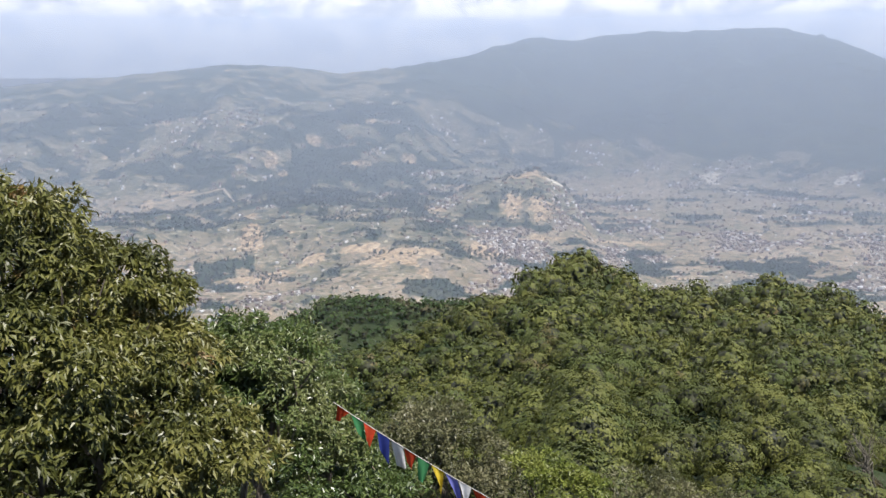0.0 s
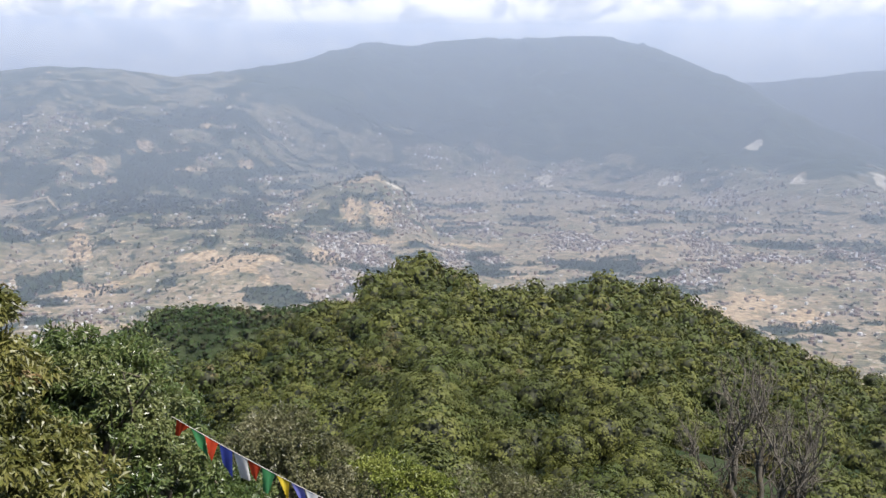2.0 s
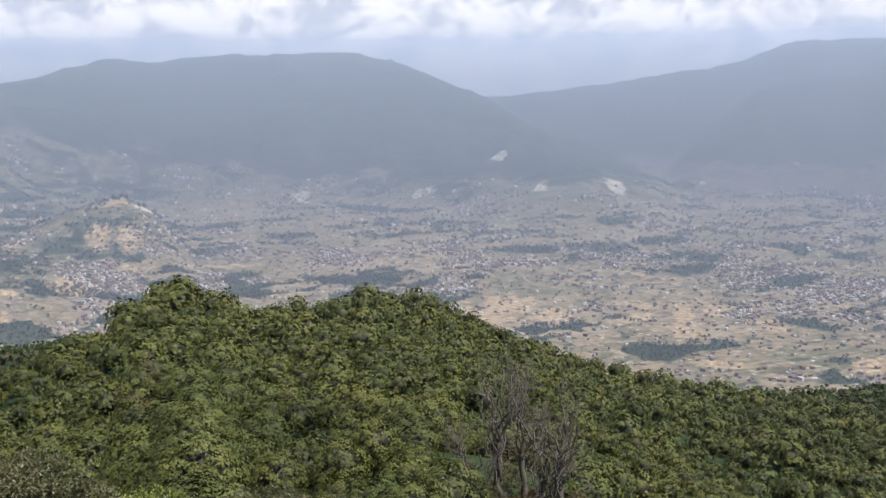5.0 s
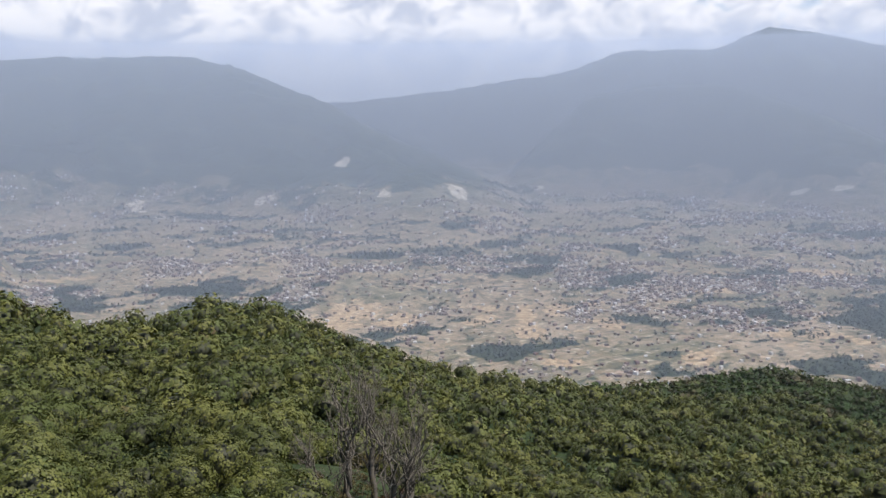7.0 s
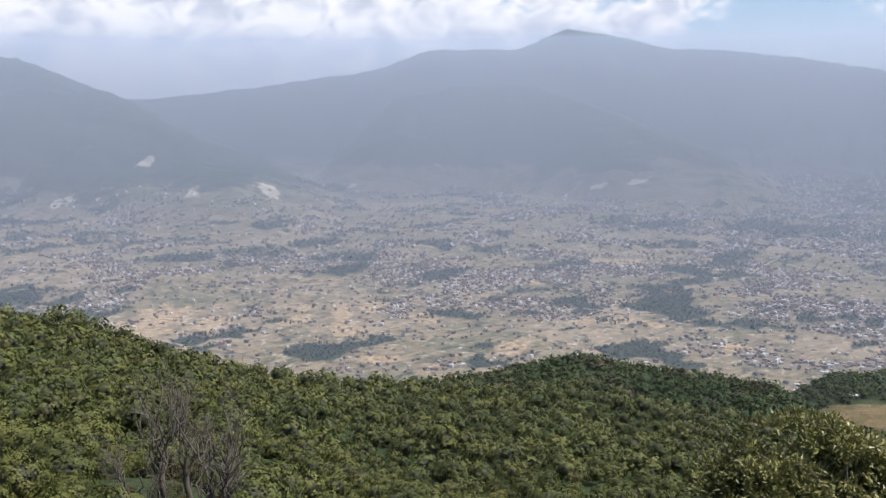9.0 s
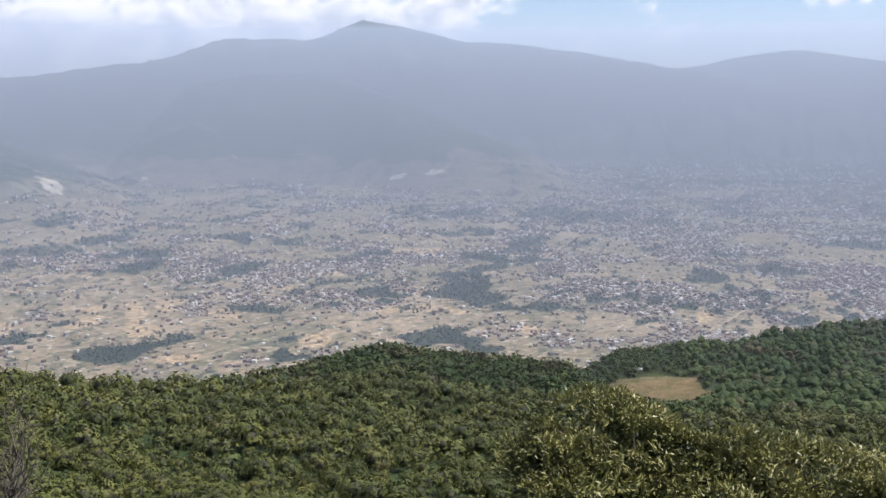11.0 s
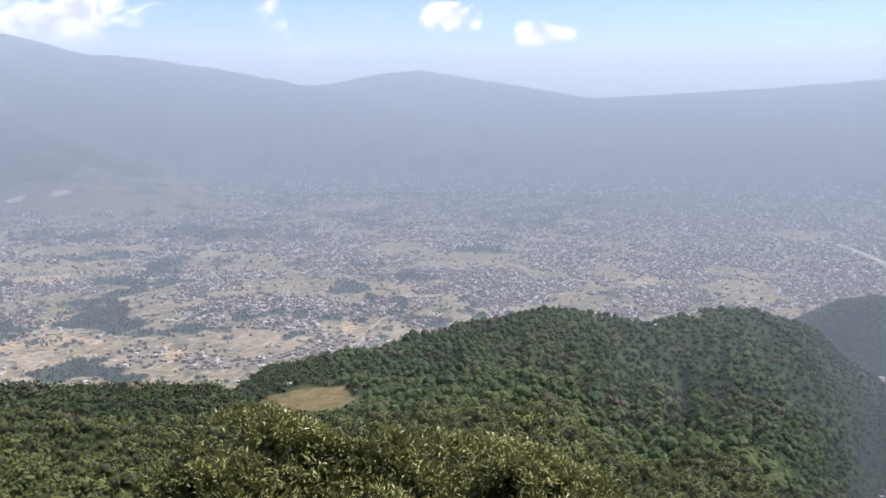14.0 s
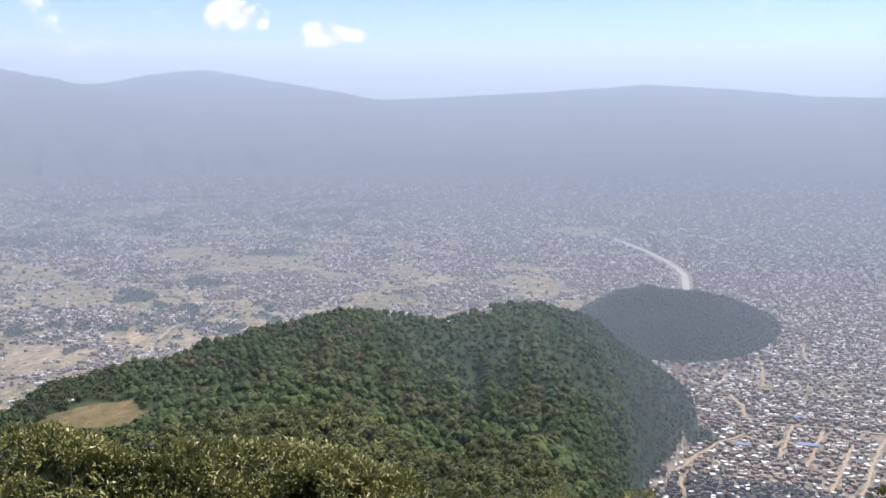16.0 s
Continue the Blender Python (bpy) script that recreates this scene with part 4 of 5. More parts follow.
def leafy_tree(label, foot, lobes, sprays, per, length, width, droop, leaf, seed, bark=None, category="tree", group="", tufts=22):
    """A tree close by: trunk, limbs to each lobe of the crown, and single leaves. Lobes: (turn, rise, distance, radii)."""
    rng = np.random.RandomState(seed)
    fx, fy = foot[1] * math.sin(radians(foot[0])), foot[1] * math.cos(radians(foot[0]))
    fz = float(height(np.array([float(foot[0])]), np.array([float(foot[1])]))[0]) - 0.3
    root = tagged(new("tree"), label, category, group)
    root.location = (fx, fy, fz)
    base = np.array([fx, fy, fz])
    local = [(at(*l[:3]) - base, tuple(1.14 * q for q in l[3])) for l in lobes]
    mean = np.mean([c for c, _ in local], axis=0)
    fork = mean * 0.55 + np.array([0, 0, 0.0])
    v, f = tube([limb((0, 0, 0), fork, 0.24, 0.15, rng)], 10)
    part("trunk", mesh_of("trunk", v, f, bark or BARK, True), root)
    for c, q in local:
        paths = [limb(fork, c, 0.11, 0.05, rng)]
        for _ in range(5):
            d = rng.normal(size=3)
            d[2] = abs(d[2])
            d = d / np.linalg.norm(d) * np.array(q) * 0.9
            paths.append(limb(c * 0.8 + fork * 0.2, c + d, 0.04, 0.008, rng))
        v, f = tube(paths, 5)
        part("limb", mesh_of("limb", v, f, bark or BARK, True), root)
    boughs = []
    for c, q in local:
        for _ in range(tufts):
            d = rng.normal(size=3)
            d /= np.linalg.norm(d)
            d[2] = abs(d[2]) if d[2] < -0.55 else d[2]
            k = rng.uniform(0.26, 0.46) * np.mean(q)
            boughs.append((c + d * np.array(q) * rng.uniform(0.58, 0.90), (k, k, k * 0.6)))
    v, f = leaf_sprays(boughs, sprays, per, length, width, droop, rng)
    part("crown", mesh_of("crown", v, f, leaf), root)
    return root


leafy_tree("tall olive-green tree with long drooping leaves", (-22, 14.5),
           [(-27.0, -9.6, 13.5, (1.2, 1.4, 1.1)), (-23.7, -10.7, 13.2, (0.85, 1.1, 0.8)), (-21.0, -11.7, 13.4, (0.8, 1.1, 0.75)), (-18.4, -13.2, 13.6, (0.72, 1.0, 0.8)), (-24.5, -15.8, 12.6, (1.3, 1.4, 1.0)),
            (-19.5, -18.2, 12.6, (1.1, 1.3, 0.9)), (-17.0, -17.2, 13.2, (0.62, 1.0, 0.8)), (-24.5, -21.5, 12.0, (1.4, 1.4, 1.0)), (-18.0, -23.0, 12.0, (1.2, 1.3, 0.9)), (-14.8, -22.3, 12.6, (0.7, 1.0, 0.8)),
            (-22.0, -26.5, 11.6, (1.4, 1.3, 0.9)), (-30, -16.0, 13.0, (1.8, 1.6, 1.8))],
           6600, 12, 0.14, 0.046, 0.95, OLIVE_LEAF, 11)
leafy_tree("glossy green tree with narrow pointed leaves", (-10, 16.5),
           [(-13.3, -16.6, 15.2, (0.8, 0.95, 0.75)), (-9.8, -17.0, 15.0, (0.62, 0.9, 0.7)), (-10.8, -20.0, 14.6, (0.85, 1.0, 0.8)), (-8.0, -19.6, 14.8, (0.55, 0.8, 0.55)), (-7.4, -23.0, 14.2, (0.7, 0.9, 0.6)),
            (-4.3, -25.0, 14.4, (0.8, 0.9, 0.55)), (-14.5, -18.6, 15.6, (0.8, 0.9, 0.7))],
           3300, 12, 0.12, 0.038, 0.55, GREEN_LEAF, 12)
leafy_tree("bushy grey-green tree with small leaves", (-0.7, 26),
           [(-0.8, -21.6, 26, (1.6, 1.5, 0.95)), (-2.6, -23.2, 26, (1.1, 1.2, 0.8)), (1.2, -22.6, 26, (1.1, 1.2, 0.9)), (0.0, -24.6, 25.5, (1.5, 1.4, 0.9)), (3.2, -24.4, 26, (0.8, 1.0, 0.7))],
           1700, 10, 0.14, 0.06, 0.15, GREY_LEAF, 13)
leafy_tree("low yellow-green bushy tree", (6.2, 30), [(5.6, -24.0, 30, (1.5, 1.4, 0.9)), (8.2, -24.3, 30, (1.2, 1.2, 0.75)), (3.9, -25.2, 30, (1.0, 1.2, 0.6))], 620, 10, 0.17, 0.07, 0.1, LIME_LEAF, 14)
leafy_tree("dark tree with bleached bare twigs on top", (13.5, 34), [(12.6, -24.3, 34, (1.7, 1.5, 1.0)), (15.6, -24.6, 34, (1.6, 1.4, 0.9)), (10.3, -25.3, 34, (1.1, 1.2, 0.7)), (18.6, -25.2, 34, (1.3, 1.3, 0.8))], 800, 10, 0.17, 0.06, 0.1, GREY_LEAF, 15, GREY_BARK)
leafy_tree("broad olive tree with upright sprigs of small glossy leaves", (77, 15),
           [(67.6, -20.0, 14.0, (0.82, 0.9, 0.50)), (70.2, -20.9, 14.2, (0.7, 0.8, 0.5)), (65.2, -22.3, 13.8, (0.7, 0.9, 0.5)), (73.5, -21.9, 14.0, (0.75, 0.8, 0.45)), (76.6, -21.4, 14.2, (0.62, 0.8, 0.42)),
            (81.0, -21.5, 14.2, (0.7, 0.9, 0.48)), (85.5, -22.2, 14.2, (0.72, 0.8, 0.50)), (88.8, -23.2, 14.2, (0.5, 0.7, 0.4)), (67.0, -24.5, 13.4, (1.2, 1.0, 0.7)), (73.5, -25.0, 13.4, (1.3, 1.0, 0.7)), (80.0, -25.0, 13.4, (1.3, 1.0, 0.7)), (86.5, -25.2, 13.6, (1.1, 1.0, 0.6))],
           5200, 11, 0.125, 0.042, -0.1, SPRIG_LEAF, 16)
leafy_tree("young olive tree with upright sprigs", (100.5, 15.5), [(100.1, -23.4, 15, (0.36, 0.4, 0.36)), (104.8, -23.2, 15, (0.32, 0.4, 0.36)), (102.5, -25.0, 15, (0.7, 0.5, 0.3))], 240, 9, 0.10, 0.034, -0.15, SPRIG_LEAF, 17)
leafy_tree("young olive tree with upright sprigs", (119.5, 15.5), [(119.3, -22.0, 15, (0.30, 0.4, 0.5)), (119.8, -24.0, 15, (0.5, 0.4, 0.5))], 150, 9, 0.10, 0.034, -0.15, SPRIG_LEAF, 18)


def bare_tree(turn, dist, tall, spread, seed, lean=0.0):
    """A leafless tree: forking tapering limbs down to twigs."""
    rng = np.random.RandomState(seed)
    z = float(height(np.array([float(turn)]), np.array([float(dist)]))[0]) - 0.3
    root = tagged(new("bare_tree"), "leafless grey tree with bleached forking branches", "tree", "bare trees on the slope")
    root.location = (dist * math.sin(radians(turn)), dist * math.cos(radians(turn)), z)
    trunk = limb((0, 0, 0), (lean, 0, tall * 0.45), tall * 0.024, tall * 0.016, rng, 5, 0.03)
    v, f = tube([trunk], 9)
    part("trunk", mesh_of("trunk", v, f, GREY_BARK, True), root)
    for k in range(8):
        start = np.array(trunk[2 + k % 4][0])
        a = rng.uniform(0, 6.283)
        end = start + np.array([math.cos(a) * spread * rng.uniform(0.35, 1), math.sin(a) * spread * rng.uniform(0.35, 1), tall * rng.uniform(0.32, 0.58)])
        end[2] = min(end[2], tall)
        main = limb(start, end, tall * 0.0085, tall * 0.0022, rng, 6, 0.05)
        paths = [main]
        for j in range(6):
            s = np.array(main[rng.randint(1, 6)][0])
            e = s + (end - start) * rng.uniform(0.2, 0.45) + rng.normal(scale=tall * 0.07, size=3)
            twig = limb(s, e, tall * 0.0036, tall * 0.0013, rng, 4, 0.07)
            paths.append(twig)
            for _ in range(3):
                s2 = np.array(twig[rng.randint(1, 4)][0])
                paths.append(limb(s2, s2 + rng.normal(scale=tall * 0.05, size=3) + np.array([0, 0, tall * 0.03]), tall * 0.0018, tall * 0.0009, rng, 2, 0.05))
        v, f = tube(paths, 4)
        part("limb", mesh_of("limb", v, f, GREY_BARK, True), root)
    return root


for turn, dist, tall, spread, seed in ((30.9, 95, 19.0, 5.5, 1), (35.9, 96, 15.5, 3.8, 2), (28.0, 100, 18.5, 3.2, 3), (33.4, 92, 13.0, 5.0, 4), (26.2, 92, 13.5, 4.6, 5), (37.4, 100, 13.0, 3.2, 6),
                                        (31.9, 104, 18.5, 3.0, 8), (29.6, 104, 17.5, 3.0, 9)):
    bare_tree(turn, dist, tall, spread, seed)


def bush(turn, dist, wide, leaf, label, seed):
    """A ragged bush: a few stems and thin sprays of leaves."""
    rng = np.random.RandomState(seed)
    z = float(height(np.array([float(turn)]), np.array([float(dist)]))[0]) - 0.2
    root = tagged(new("bush"), label, "bush", "dry bushes under the bare trees")
    root.location = (dist * math.sin(radians(turn)), dist * math.cos(radians(turn)), z)
    stems = [limb((0, 0, 0), (wide * 0.7 * math.cos(a), wide * 0.7 * math.sin(a), wide * rng.uniform(0.8, 1.3)), 0.07, 0.02, rng) for a in rng.uniform(0, 6.283, 7)]
    v, f = tube(stems, 5)
    part("stems", mesh_of("stems", v, f, GREY_BARK, True), root)
    lobes = [(np.array(path[-1][0]) * np.array([0.9, 0.9, 0.85]), (wide * 0.42, wide * 0.42, wide * 0.34)) for path in stems]
    v, f = leaf_sprays(lobes, 150, 9, 0.26, 0.12, 0.1, rng)
    part("crown", mesh_of("crown", v, f, leaf), root)


for k in range(30):
    spot = np.random.RandomState(60 + k)
    rust = k in (12, 13, 24, 25)
    bush(25.0 + 0.43 * k, spot.uniform(86, 116), spot.uniform(1.6, 2.9), RUST_LEAF if rust else SCRUB_LEAF, "bush of dead rust-brown leaves on the slope" if rust else "dry grey-brown bush on the slope", 80 + k)

# woodland trees on the slope below the lookout, each its own thing
CLOSE = [(-22, 14.5), (-10, 16.5), (-0.7, 26), (6.2, 30), (13.5, 34), (77, 15), (100.5, 15.5), (119.5, 15.5), (30.9, 95), (35.9, 96), (28.0, 100), (33.4, 92), (26.2, 92), (37.4, 100)]
rng = np.random.RandomState(5)
kinds = []
for k in range(9):
    tall = (8.6, 9.6, 7.6, 10.2, 8.0, 9.0, 7.2, 10.6, 8.4)[k]
    wide = (3.3, 3.8, 2.9, 4.2, 3.5, 3.0, 2.7, 4.0, 3.6)[k]
    root = tagged(new("tree"), ("rounded green broadleaf tree in the hillside wood", "spreading dark green broadleaf tree on the slope", "small bushy green tree among larger crowns")[k % 3], "tree", "woodland trees on the slope")
    v, f = tube([limb((0, 0, 0), (0.2, 0.1, tall - wide), 0.2, 0.1, rng)] + [limb((0.1, 0, tall - wide * 1.5), (wide * 0.5 * math.cos(a), wide * 0.5 * math.sin(a), tall - wide * 0.7), 0.09, 0.03, rng) for a in (0.5, 2.4, 4.4)], 6)
    part("trunk", mesh_of("trunk", v, f, BARK, True), root)
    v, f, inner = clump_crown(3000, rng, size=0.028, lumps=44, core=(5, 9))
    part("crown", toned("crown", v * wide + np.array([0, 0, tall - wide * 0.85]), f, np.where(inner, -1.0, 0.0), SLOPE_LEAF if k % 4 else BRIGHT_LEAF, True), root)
    kinds.append(root)
az, r = scatter(33, NEAR_WOOD, -30, 118, 6.6, rng)
z = height(az, r)
keep = (np.degrees(np.arctan2(z + 10, r)) > -28) & ~((az > 25.4) & (az < 38.0) & (r > 80))
for t, d in CLOSE:
    keep &= (r * np.sin(np.radians(az)) - d * math.sin(radians(t))) ** 2 + (r * np.cos(np.radians(az)) - d * math.cos(radians(t))) ** 2 > 20
az, r, z = az[keep], r[keep], z[keep]
for k in range(len(az)):
    p = (r[k] * math.sin(radians(az[k])), r[k] * math.cos(radians(az[k])), z[k] - 0.2)
    if k < len(kinds):
        kinds[k].matrix_basis = pose(*p, 0, 0, rng.uniform(0, 360))
    else:
        copy_thing(kinds[rng.randint(len(kinds))], pose(*p, rng.uniform(-4, 4), rng.uniform(-4, 4), rng.uniform(0, 360)))

# ---------------- prayer flags on a cord strung from the green tree
def cloth(name, color):
    n = Nodes(name)
    pos = n.add("ShaderNodeNewGeometry").outputs["Position"]
    f = n.noise(pos, 9.0, 5, 0.6)
    return n.surface(n.ramp(f, (0.3, tuple(c * 0.75 for c in color)), (0.7, color)), 0.8, n.noise(pos, 40, 3), 0.2, 0.01, 0.2, 0.35)


CLOTHS = {"red": cloth("red_cloth", (0.395, 0.0446, 0.016)), "green": cloth("green_cloth", (0.0382, 0.166, 0.0638)), "blue": cloth("blue_cloth", (0.0224, 0.0351, 0.178)),
          "white": cloth("white_cloth", (0.562, 0.555, 0.555)), "yellow": cloth("yellow_cloth", (0.562, 0.413, 0.0375)), "faded blue": cloth("faded_blue_cloth", (0.12, 0.128, 0.36))}
ORDER = ["red", "green", "red", "blue", "white", "red", "green", "yellow", "faded blue", "white", "red", "blue", "white", "red", "green"]


def flag_line(p0, p1, order, sag, label, seed):
    """A cord between two places with cloth flags fluttering from it."""
    rng = np.random.RandomState(seed)
    line = tagged(new("prayer_flag_line"), label, "flags")
    line.location = tuple(p0)

    def cord_at(k):
        q = (p1 - p0) * k
        q[2] -= sag * 4 * k * (1 - k)
        return q

    v, f = tube([[(cord_at(k / 24), 0.006) for k in range(25)]], 6)
    part("cord", mesh_of("cord", v, f, CORD), line)
    step, n = 0.98 / len(order), 6
    for k, color in enumerate(order):
        s0 = 0.02 + k * step
        a, b = cord_at(s0), cord_at(s0 + step * 0.92)
        run = b - a
        tall, slant, flutter, turn = rng.uniform(0.22, 0.36), rng.uniform(-0.2, 0.28), rng.uniform(0.03, 0.10), rng.uniform(-0.12, 0.12)
        taper, curl = rng.uniform(0.1, 0.9), rng.uniform(-0.1, 0.1)
        vs = []
        for i in range(n + 1):
            for j in range(n + 1):
                u, w = i / n, j / n
                q = a + run * (0.5 + (u - 0.5) * (1 - taper * w)) + run * slant * w * 3 + np.array([0, 0, -tall * w * (1 + curl * (u - 0.5) * 6)])
                vs.append(q + np.array([0.3, -1.0, 0]) * (flutter * math.sin(u * 5 + k) * w + turn * w))
        fs = [(i * (n + 1) + j, (i + 1) * (n + 1) + j, (i + 1) * (n + 1) + j + 1, i * (n + 1) + j + 1) for i in range(n) for j in range(n)]
        part("flag", mesh_of("flag", vs, fs, CLOTHS[color], True), line, color + " cotton flag")


CORD = plain("cord", (0.35, 0.33, 0.30), 0.9)
flag_line(at(-7.0, -19.0, 13.6), at(6.5, -26.3, 12.6), ORDER, 0.06, "cord of small faded coloured cloth prayer flags tied to a tree", 21)
flag_line(at(77.0, -23.35, 12.7), at(80.6, -23.5, 12.6), ["white", "red", "yellow", "red"], 0.05, "short cord of prayer flags caught under an olive tree", 22)

# ---------------- roads and lanes: ribbons on the land
def ground_z(az, r):
    """Height of the land sheet itself between its corners."""
    i = np.clip(np.searchsorted(AZ, az) - 1, 0, len(AZ) - 2)
    j = np.clip(np.searchsorted(R, r) - 1, 0, len(R) - 2)
    u, w = (az - AZ[i]) / (AZ[i + 1] - AZ[i]), (r - R[j]) / (R[j + 1] - R[j])
    return (GZ[i, j] * (1 - u) + GZ[i + 1, j] * u) * (1 - w) + (GZ[i, j + 1] * (1 - u) + GZ[i + 1, j + 1] * u) * w


def ribbon(name, stops, wide, material, label, lift=2.0, wobble=6.0, seed=0):
    """A road through places given by turn and rise."""
    rng = np.random.RandomState(seed)
    pts = []
    for turn, rise in stops:
        rr = land_at(turn, rise)
        pts.append((rr * math.sin(radians(turn)), rr * math.cos(radians(turn))))
    line = []
    for (x0, y0), (x1, y1) in zip(pts, pts[1:]):
        n = max(2, int(math.hypot(x1 - x0, y1 - y0) / 25))
        for k in range(n):
            line.append((x0 + (x1 - x0) * k / n + rng.uniform(-wobble, wobble), y0 + (y1 - y0) * k / n + rng.uniform(-wobble, wobble)))
    line = np.array(line + [pts[-1]])
    d = np.gradient(line, axis=0)
    d /= np.linalg.norm(d, axis=1)[:, None] + 1e-9
    side = np.stack([-d[:, 1], d[:, 0]], 1) * wide / 2
    vs = []
    for e in (line - side, line + side):
        rr, aa = np.hypot(e[:, 0], e[:, 1]), np.degrees(np.arctan2(e[:, 0], e[:, 1]))
        vs.append(place(aa, rr, ground_z(aa, rr) + lift)[0])
    n = len(line)
    v = np.concatenate(vs + [q - np.array([0, 0, lift + 1.0]) for q in vs])
    f = [(i, i + 1, n + i + 1, n + i) for i in range(n - 1)] + [(2 * n + i, 2 * n + i + 1, i + 1, i) for i in range(n - 1)] + [(n + i, n + i + 1, 3 * n + i + 1, 3 * n + i) for i in range(n - 1)]
    return tagged(new(name, mesh_of(name, v, f, material, False)), label, "road", kind="structure")


DIRT = plain("pale_dirt", (0.263, 0.206, 0.14), 0.95, 0.18, 0.05)
PAVED = plain("pale_concrete_road", (0.279, 0.265, 0.242), 0.9, 0.12, 0.04)
ribbon("road", HIGHWAY, 34, PAVED, "broad pale highway running across the city", 3, 3)
for k, stops in enumerate(LANES):
    ribbon("lane", stops, 8 if k < 13 else 12, DIRT, "pale dirt lane between the houses", 2.0, 5, k)

# ---------------- the houses nearest the ridge, each its own thing
WALLS = [plain("brick_wall", (0.0672, 0.0313, 0.0202), 0.9, 0.25, 0.6), plain("cream_wall", (0.123, 0.102, 0.0809), 0.85, 0.2, 0.4), plain("grey_wall", (0.0735, 0.0695, 0.0643), 0.9, 0.2, 0.4), plain("white_wall", (0.162, 0.157, 0.15), 0.8, 0.12, 0.4), plain("brown_wall", (0.045, 0.0334, 0.0269), 0.9, 0.25, 0.5)]
SLAB = plain("concrete_roof", (0.0723, 0.0632, 0.0538), 0.9, 0.25, 0.3)
BLUE_TIN = plain("blue_tin_roof", (0.0191, 0.0768, 0.21), 0.5, 0.15, 0.2)
TIN = plain("pale_tin_roof", (0.465, 0.48, 0.495), 0.45, 0.2, 0.3)
TANK = plain("black_water_tank", (0.0225, 0.0225, 0.0263), 0.5)
DARK_PANE = plain("dark_window", (0.0225, 0.0263, 0.03), 0.2)


def boxes(rows):
    """Several boxes in one mesh: centre and size each."""
    v, f = [], []
    for (x, y, z), (a, b, c) in rows:
        o = len(v)
        v += [(x + sx * a / 2, y + sy * b / 2, z + sz * c / 2) for sz in (-1, 1) for sy in (-1, 1) for sx in (-1, 1)]
        f += [(o, o + 2, o + 3, o + 1), (o + 4, o + 5, o + 7, o + 6), (o, o + 1, o + 5, o + 4), (o + 2, o + 6, o + 7, o + 3), (o, o + 4, o + 6, o + 2), (o + 1, o + 3, o + 7, o + 5)]
    return v, f


rng = np.random.RandomState(31)
models = []
for k in range(14):
    w, d, floors = rng.uniform(7, 11), rng.uniform(8, 13), int(rng.choice([2, 3, 3, 4]))
    h = floors * 3.0
    wall = WALLS[k % 5]
    words = ("red brick", "cream plastered", "grey concrete", "white plastered", "brown brick")[k % 5]
    tin = k % 7 == 5
    root = tagged(new("house"), f"{words} {('two', 'three', 'four')[floors - 2]}-storey house with {'a pale tin' if tin else 'a flat concrete'} roof", "house", "houses at the foot of the ridge")
    part("wall", mesh_of("wall", *boxes([((0, 0, h / 2 - 1), (w, d, h + 2))]), wall), root)
    part("roof", mesh_of("roof", *boxes([((0, 0, h + 0.12), (w + 1.0, d + 1.0, 0.24))] + ([] if tin else [((0, s * (d / 2 + 0.4), h + 0.65), (w + 1, 0.2, 0.8)) for s in (-1, 1)] + [((s * (w / 2 + 0.4), 0, h + 0.65), (0.2, d + 0.6, 0.8)) for s in (-1, 1)])), TIN if tin else SLAB), root)
    if not tin:
        part("stair_tower", mesh_of("stair_tower", *boxes([((w * 0.22, d * 0.22, h + 1.5), (w * 0.42, d * 0.4, 2.6)), ((w * 0.22, d * 0.22, h + 2.9), (w * 0.5, d * 0.48, 0.2))]), wall), root)
        tv, tf = tube([[((-w * 0.25, d * 0.2, h + 0.24), 0.55), ((-w * 0.25, d * 0.2, h + 1.5), 0.55), ((-w * 0.25, d * 0.2, h + 1.75), 0.2)]], 8)
        part("water_tank", mesh_of("water_tank", tv, tf, TANK), root, "black plastic water tank")
    pane = mesh_of("window", *boxes([((0, 0, 0), (1.5, 0.16, 1.5))]), DARK_PANE)
    for fl in range(floors):
        for sx in (-0.27, 0.27):
            for sy in (-1, 1):
                q = part("window", pane, root)
                q.location = (sx * w, sy * (d / 2 + 0.02), fl * 3.0 + 1.6)
    models.append(root)
az, r = scatter(1895, 2062, 105.8, 119.0, 15.0, rng)
z = ground_z(az, r)
keep = (z < FLOOR + 30) & (rng.rand(len(az)) < built_up(az, r)) & in_sight(az, r, z + 8) & off_road(az, r)
az, r, z = az[keep], r[keep], z[keep]
order = np.argsort(r)[:290]
az, r, z = az[order], r[order], z[order]
p, s = place(az, r, z)
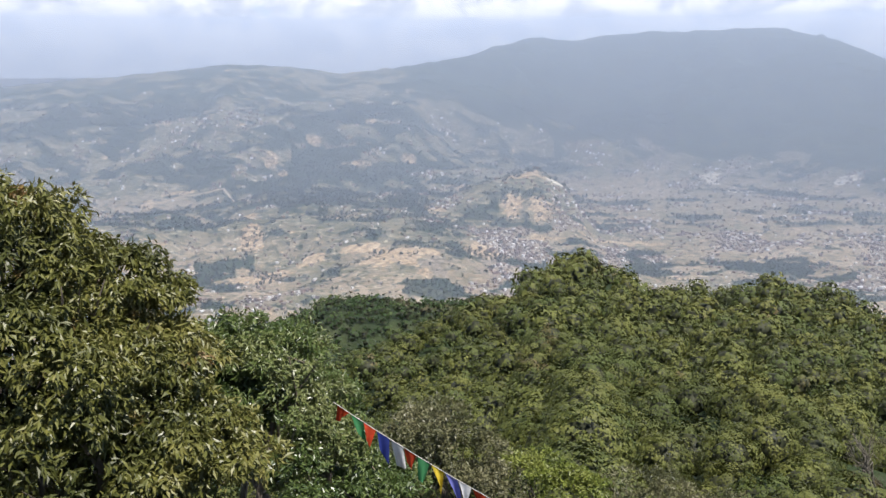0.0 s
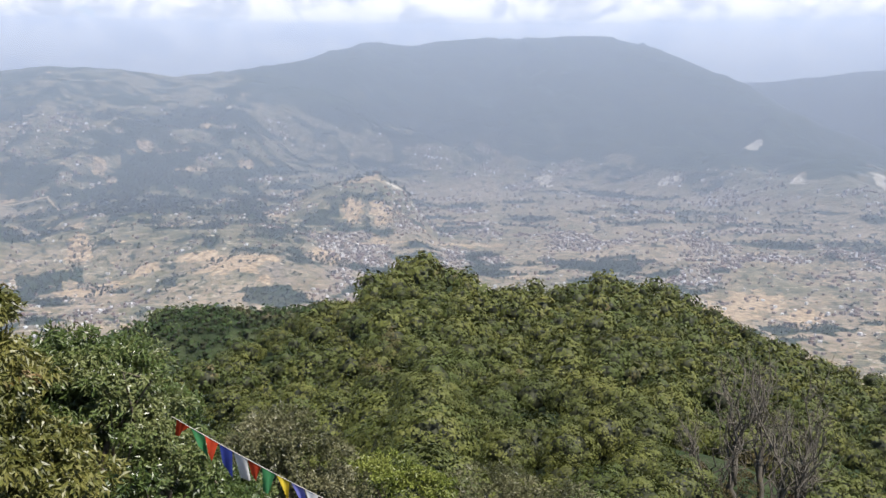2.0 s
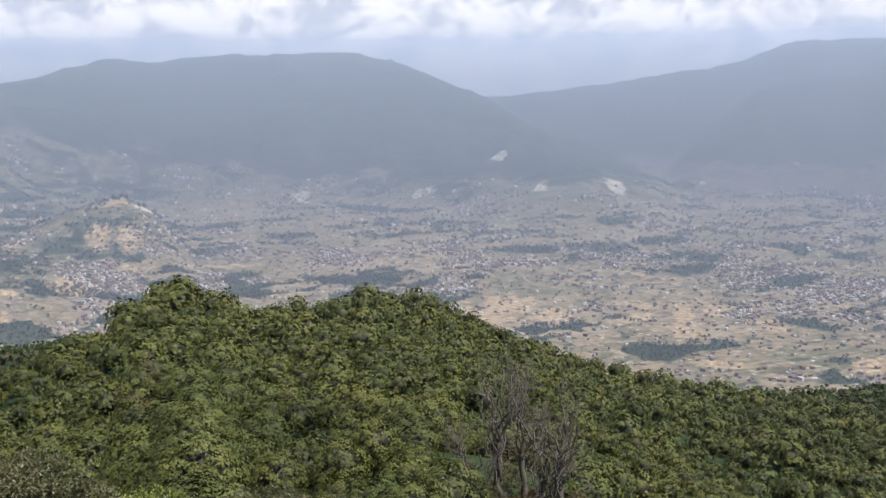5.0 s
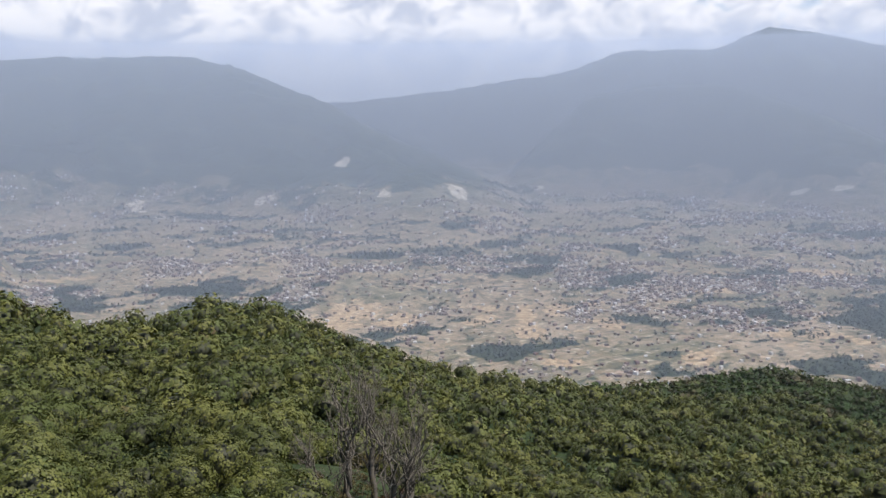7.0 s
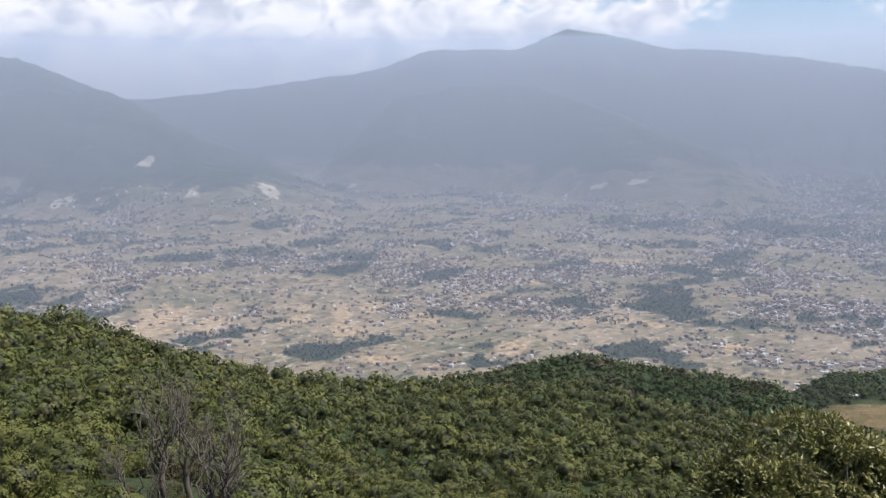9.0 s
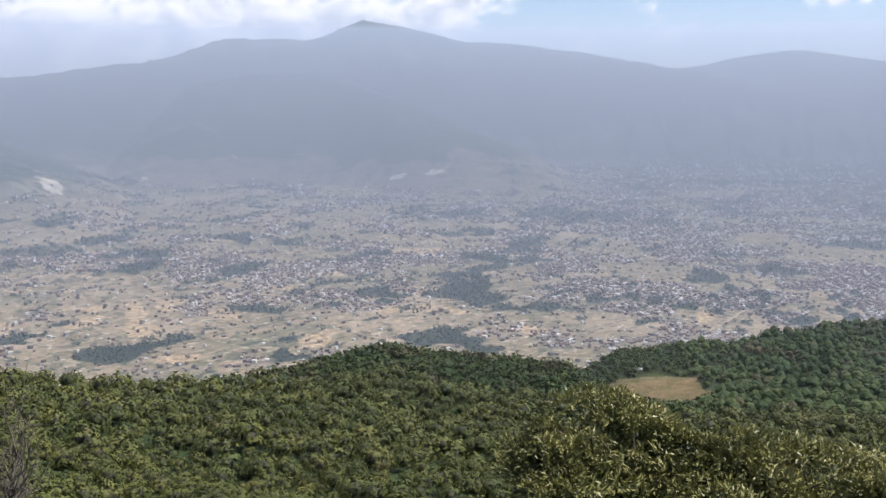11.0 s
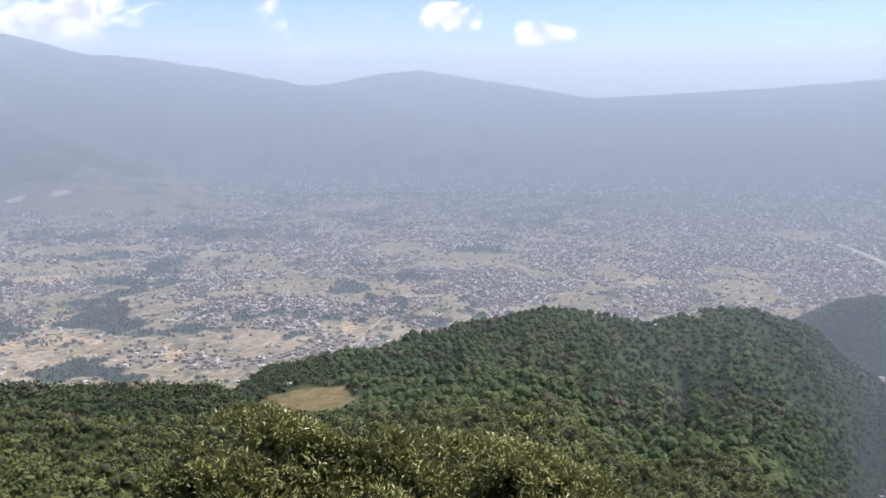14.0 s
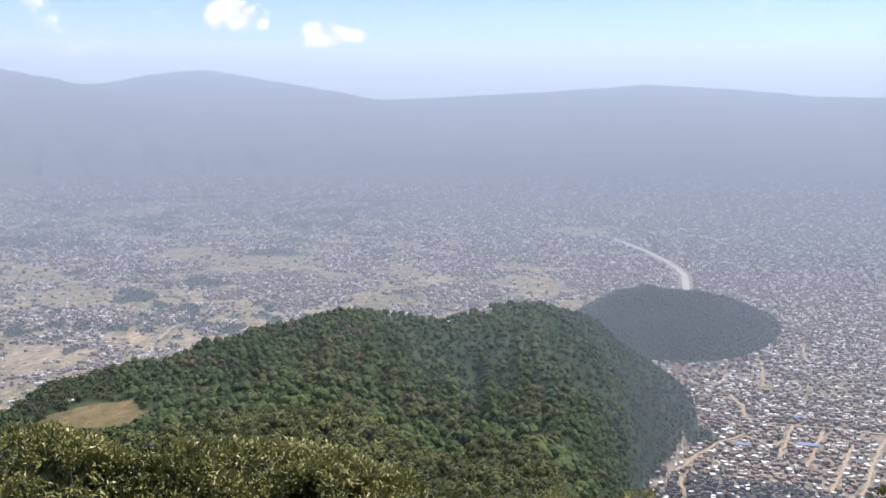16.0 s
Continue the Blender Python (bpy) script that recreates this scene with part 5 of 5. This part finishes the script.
for k in range(len(az)):
    m = Matrix.LocRotScale(Vector(p[k]), Euler((0, 0, radians(-az[k] + 25 + rng.choice([0, 90, 180, 270]) + rng.uniform(-6, 6)))), None)
    if k < len(models):
        models[k].matrix_basis = m
    else:
        copy_thing(models[rng.randint(len(models))], m)
# a small white hut at the edge of the clearing on the ridge
hut_r = land_at(70.0, -16.35)
hut = tagged(new("hut"), "small white hut with a tin roof beside the clearing", "hut")
hut.matrix_basis = pose(hut_r * math.sin(radians(70.0)), hut_r * math.cos(radians(70.0)), float(ground_z(np.array([70.0]), np.array([hut_r]))[0]), 0, 0, -60)
part("wall", mesh_of("wall", *boxes([((0, 0, 1.2), (6.0, 3.6, 3.0))]), WALLS[3]), hut)
hv = [(-3.4, -2.2, 2.6), (3.4, -2.2, 2.6), (3.4, 0, 3.7), (-3.4, 0, 3.7), (-3.4, 2.2, 2.6), (3.4, 2.2, 2.6), (-3.4, 0, 2.55), (3.4, 0, 2.55)]
part("roof", mesh_of("roof", hv, [(0, 1, 2, 3), (3, 2, 5, 4), (0, 6, 7, 1), (6, 4, 5, 7), (0, 3, 4, 6), (1, 7, 5, 2)], TIN), hut)
# long blue-roofed sheds
for turn, rise, length in ((114.5, -18.35, 46), (110.9, -18.7, 34), (113.9, -16.9, 24)):
    rr = abs(FLOOR) / math.tan(radians(-rise))
    zz = float(ground_z(np.array([turn]), np.array([rr]))[0])
    shed = tagged(new("shed"), "long low shed with a bright blue tin roof", "shed", "blue-roofed sheds")
    q, sc = place(np.array([turn]), np.array([rr]), np.array([zz]))
    shed.matrix_basis = Matrix.LocRotScale(Vector(q[0]), Euler((0, 0, radians(-turn + 8))), None)
    part("wall", mesh_of("wall", *boxes([((0, 0, 2), (length, 14, 6))]), WALLS[3]), shed)
    v = [(-length / 2 - 1, -8, 5), (length / 2 + 1, -8, 5), (length / 2 + 1, 0, 8), (-length / 2 - 1, 0, 8), (-length / 2 - 1, 8, 5), (length / 2 + 1, 8, 5), (-length / 2 - 1, 0, 4.9), (length / 2 + 1, 0, 4.9)]
    part("roof", mesh_of("roof", v, [(0, 1, 2, 3), (3, 2, 5, 4), (0, 6, 7, 1), (6, 4, 5, 7), (0, 3, 4, 6), (1, 7, 5, 2)], BLUE_TIN), shed)
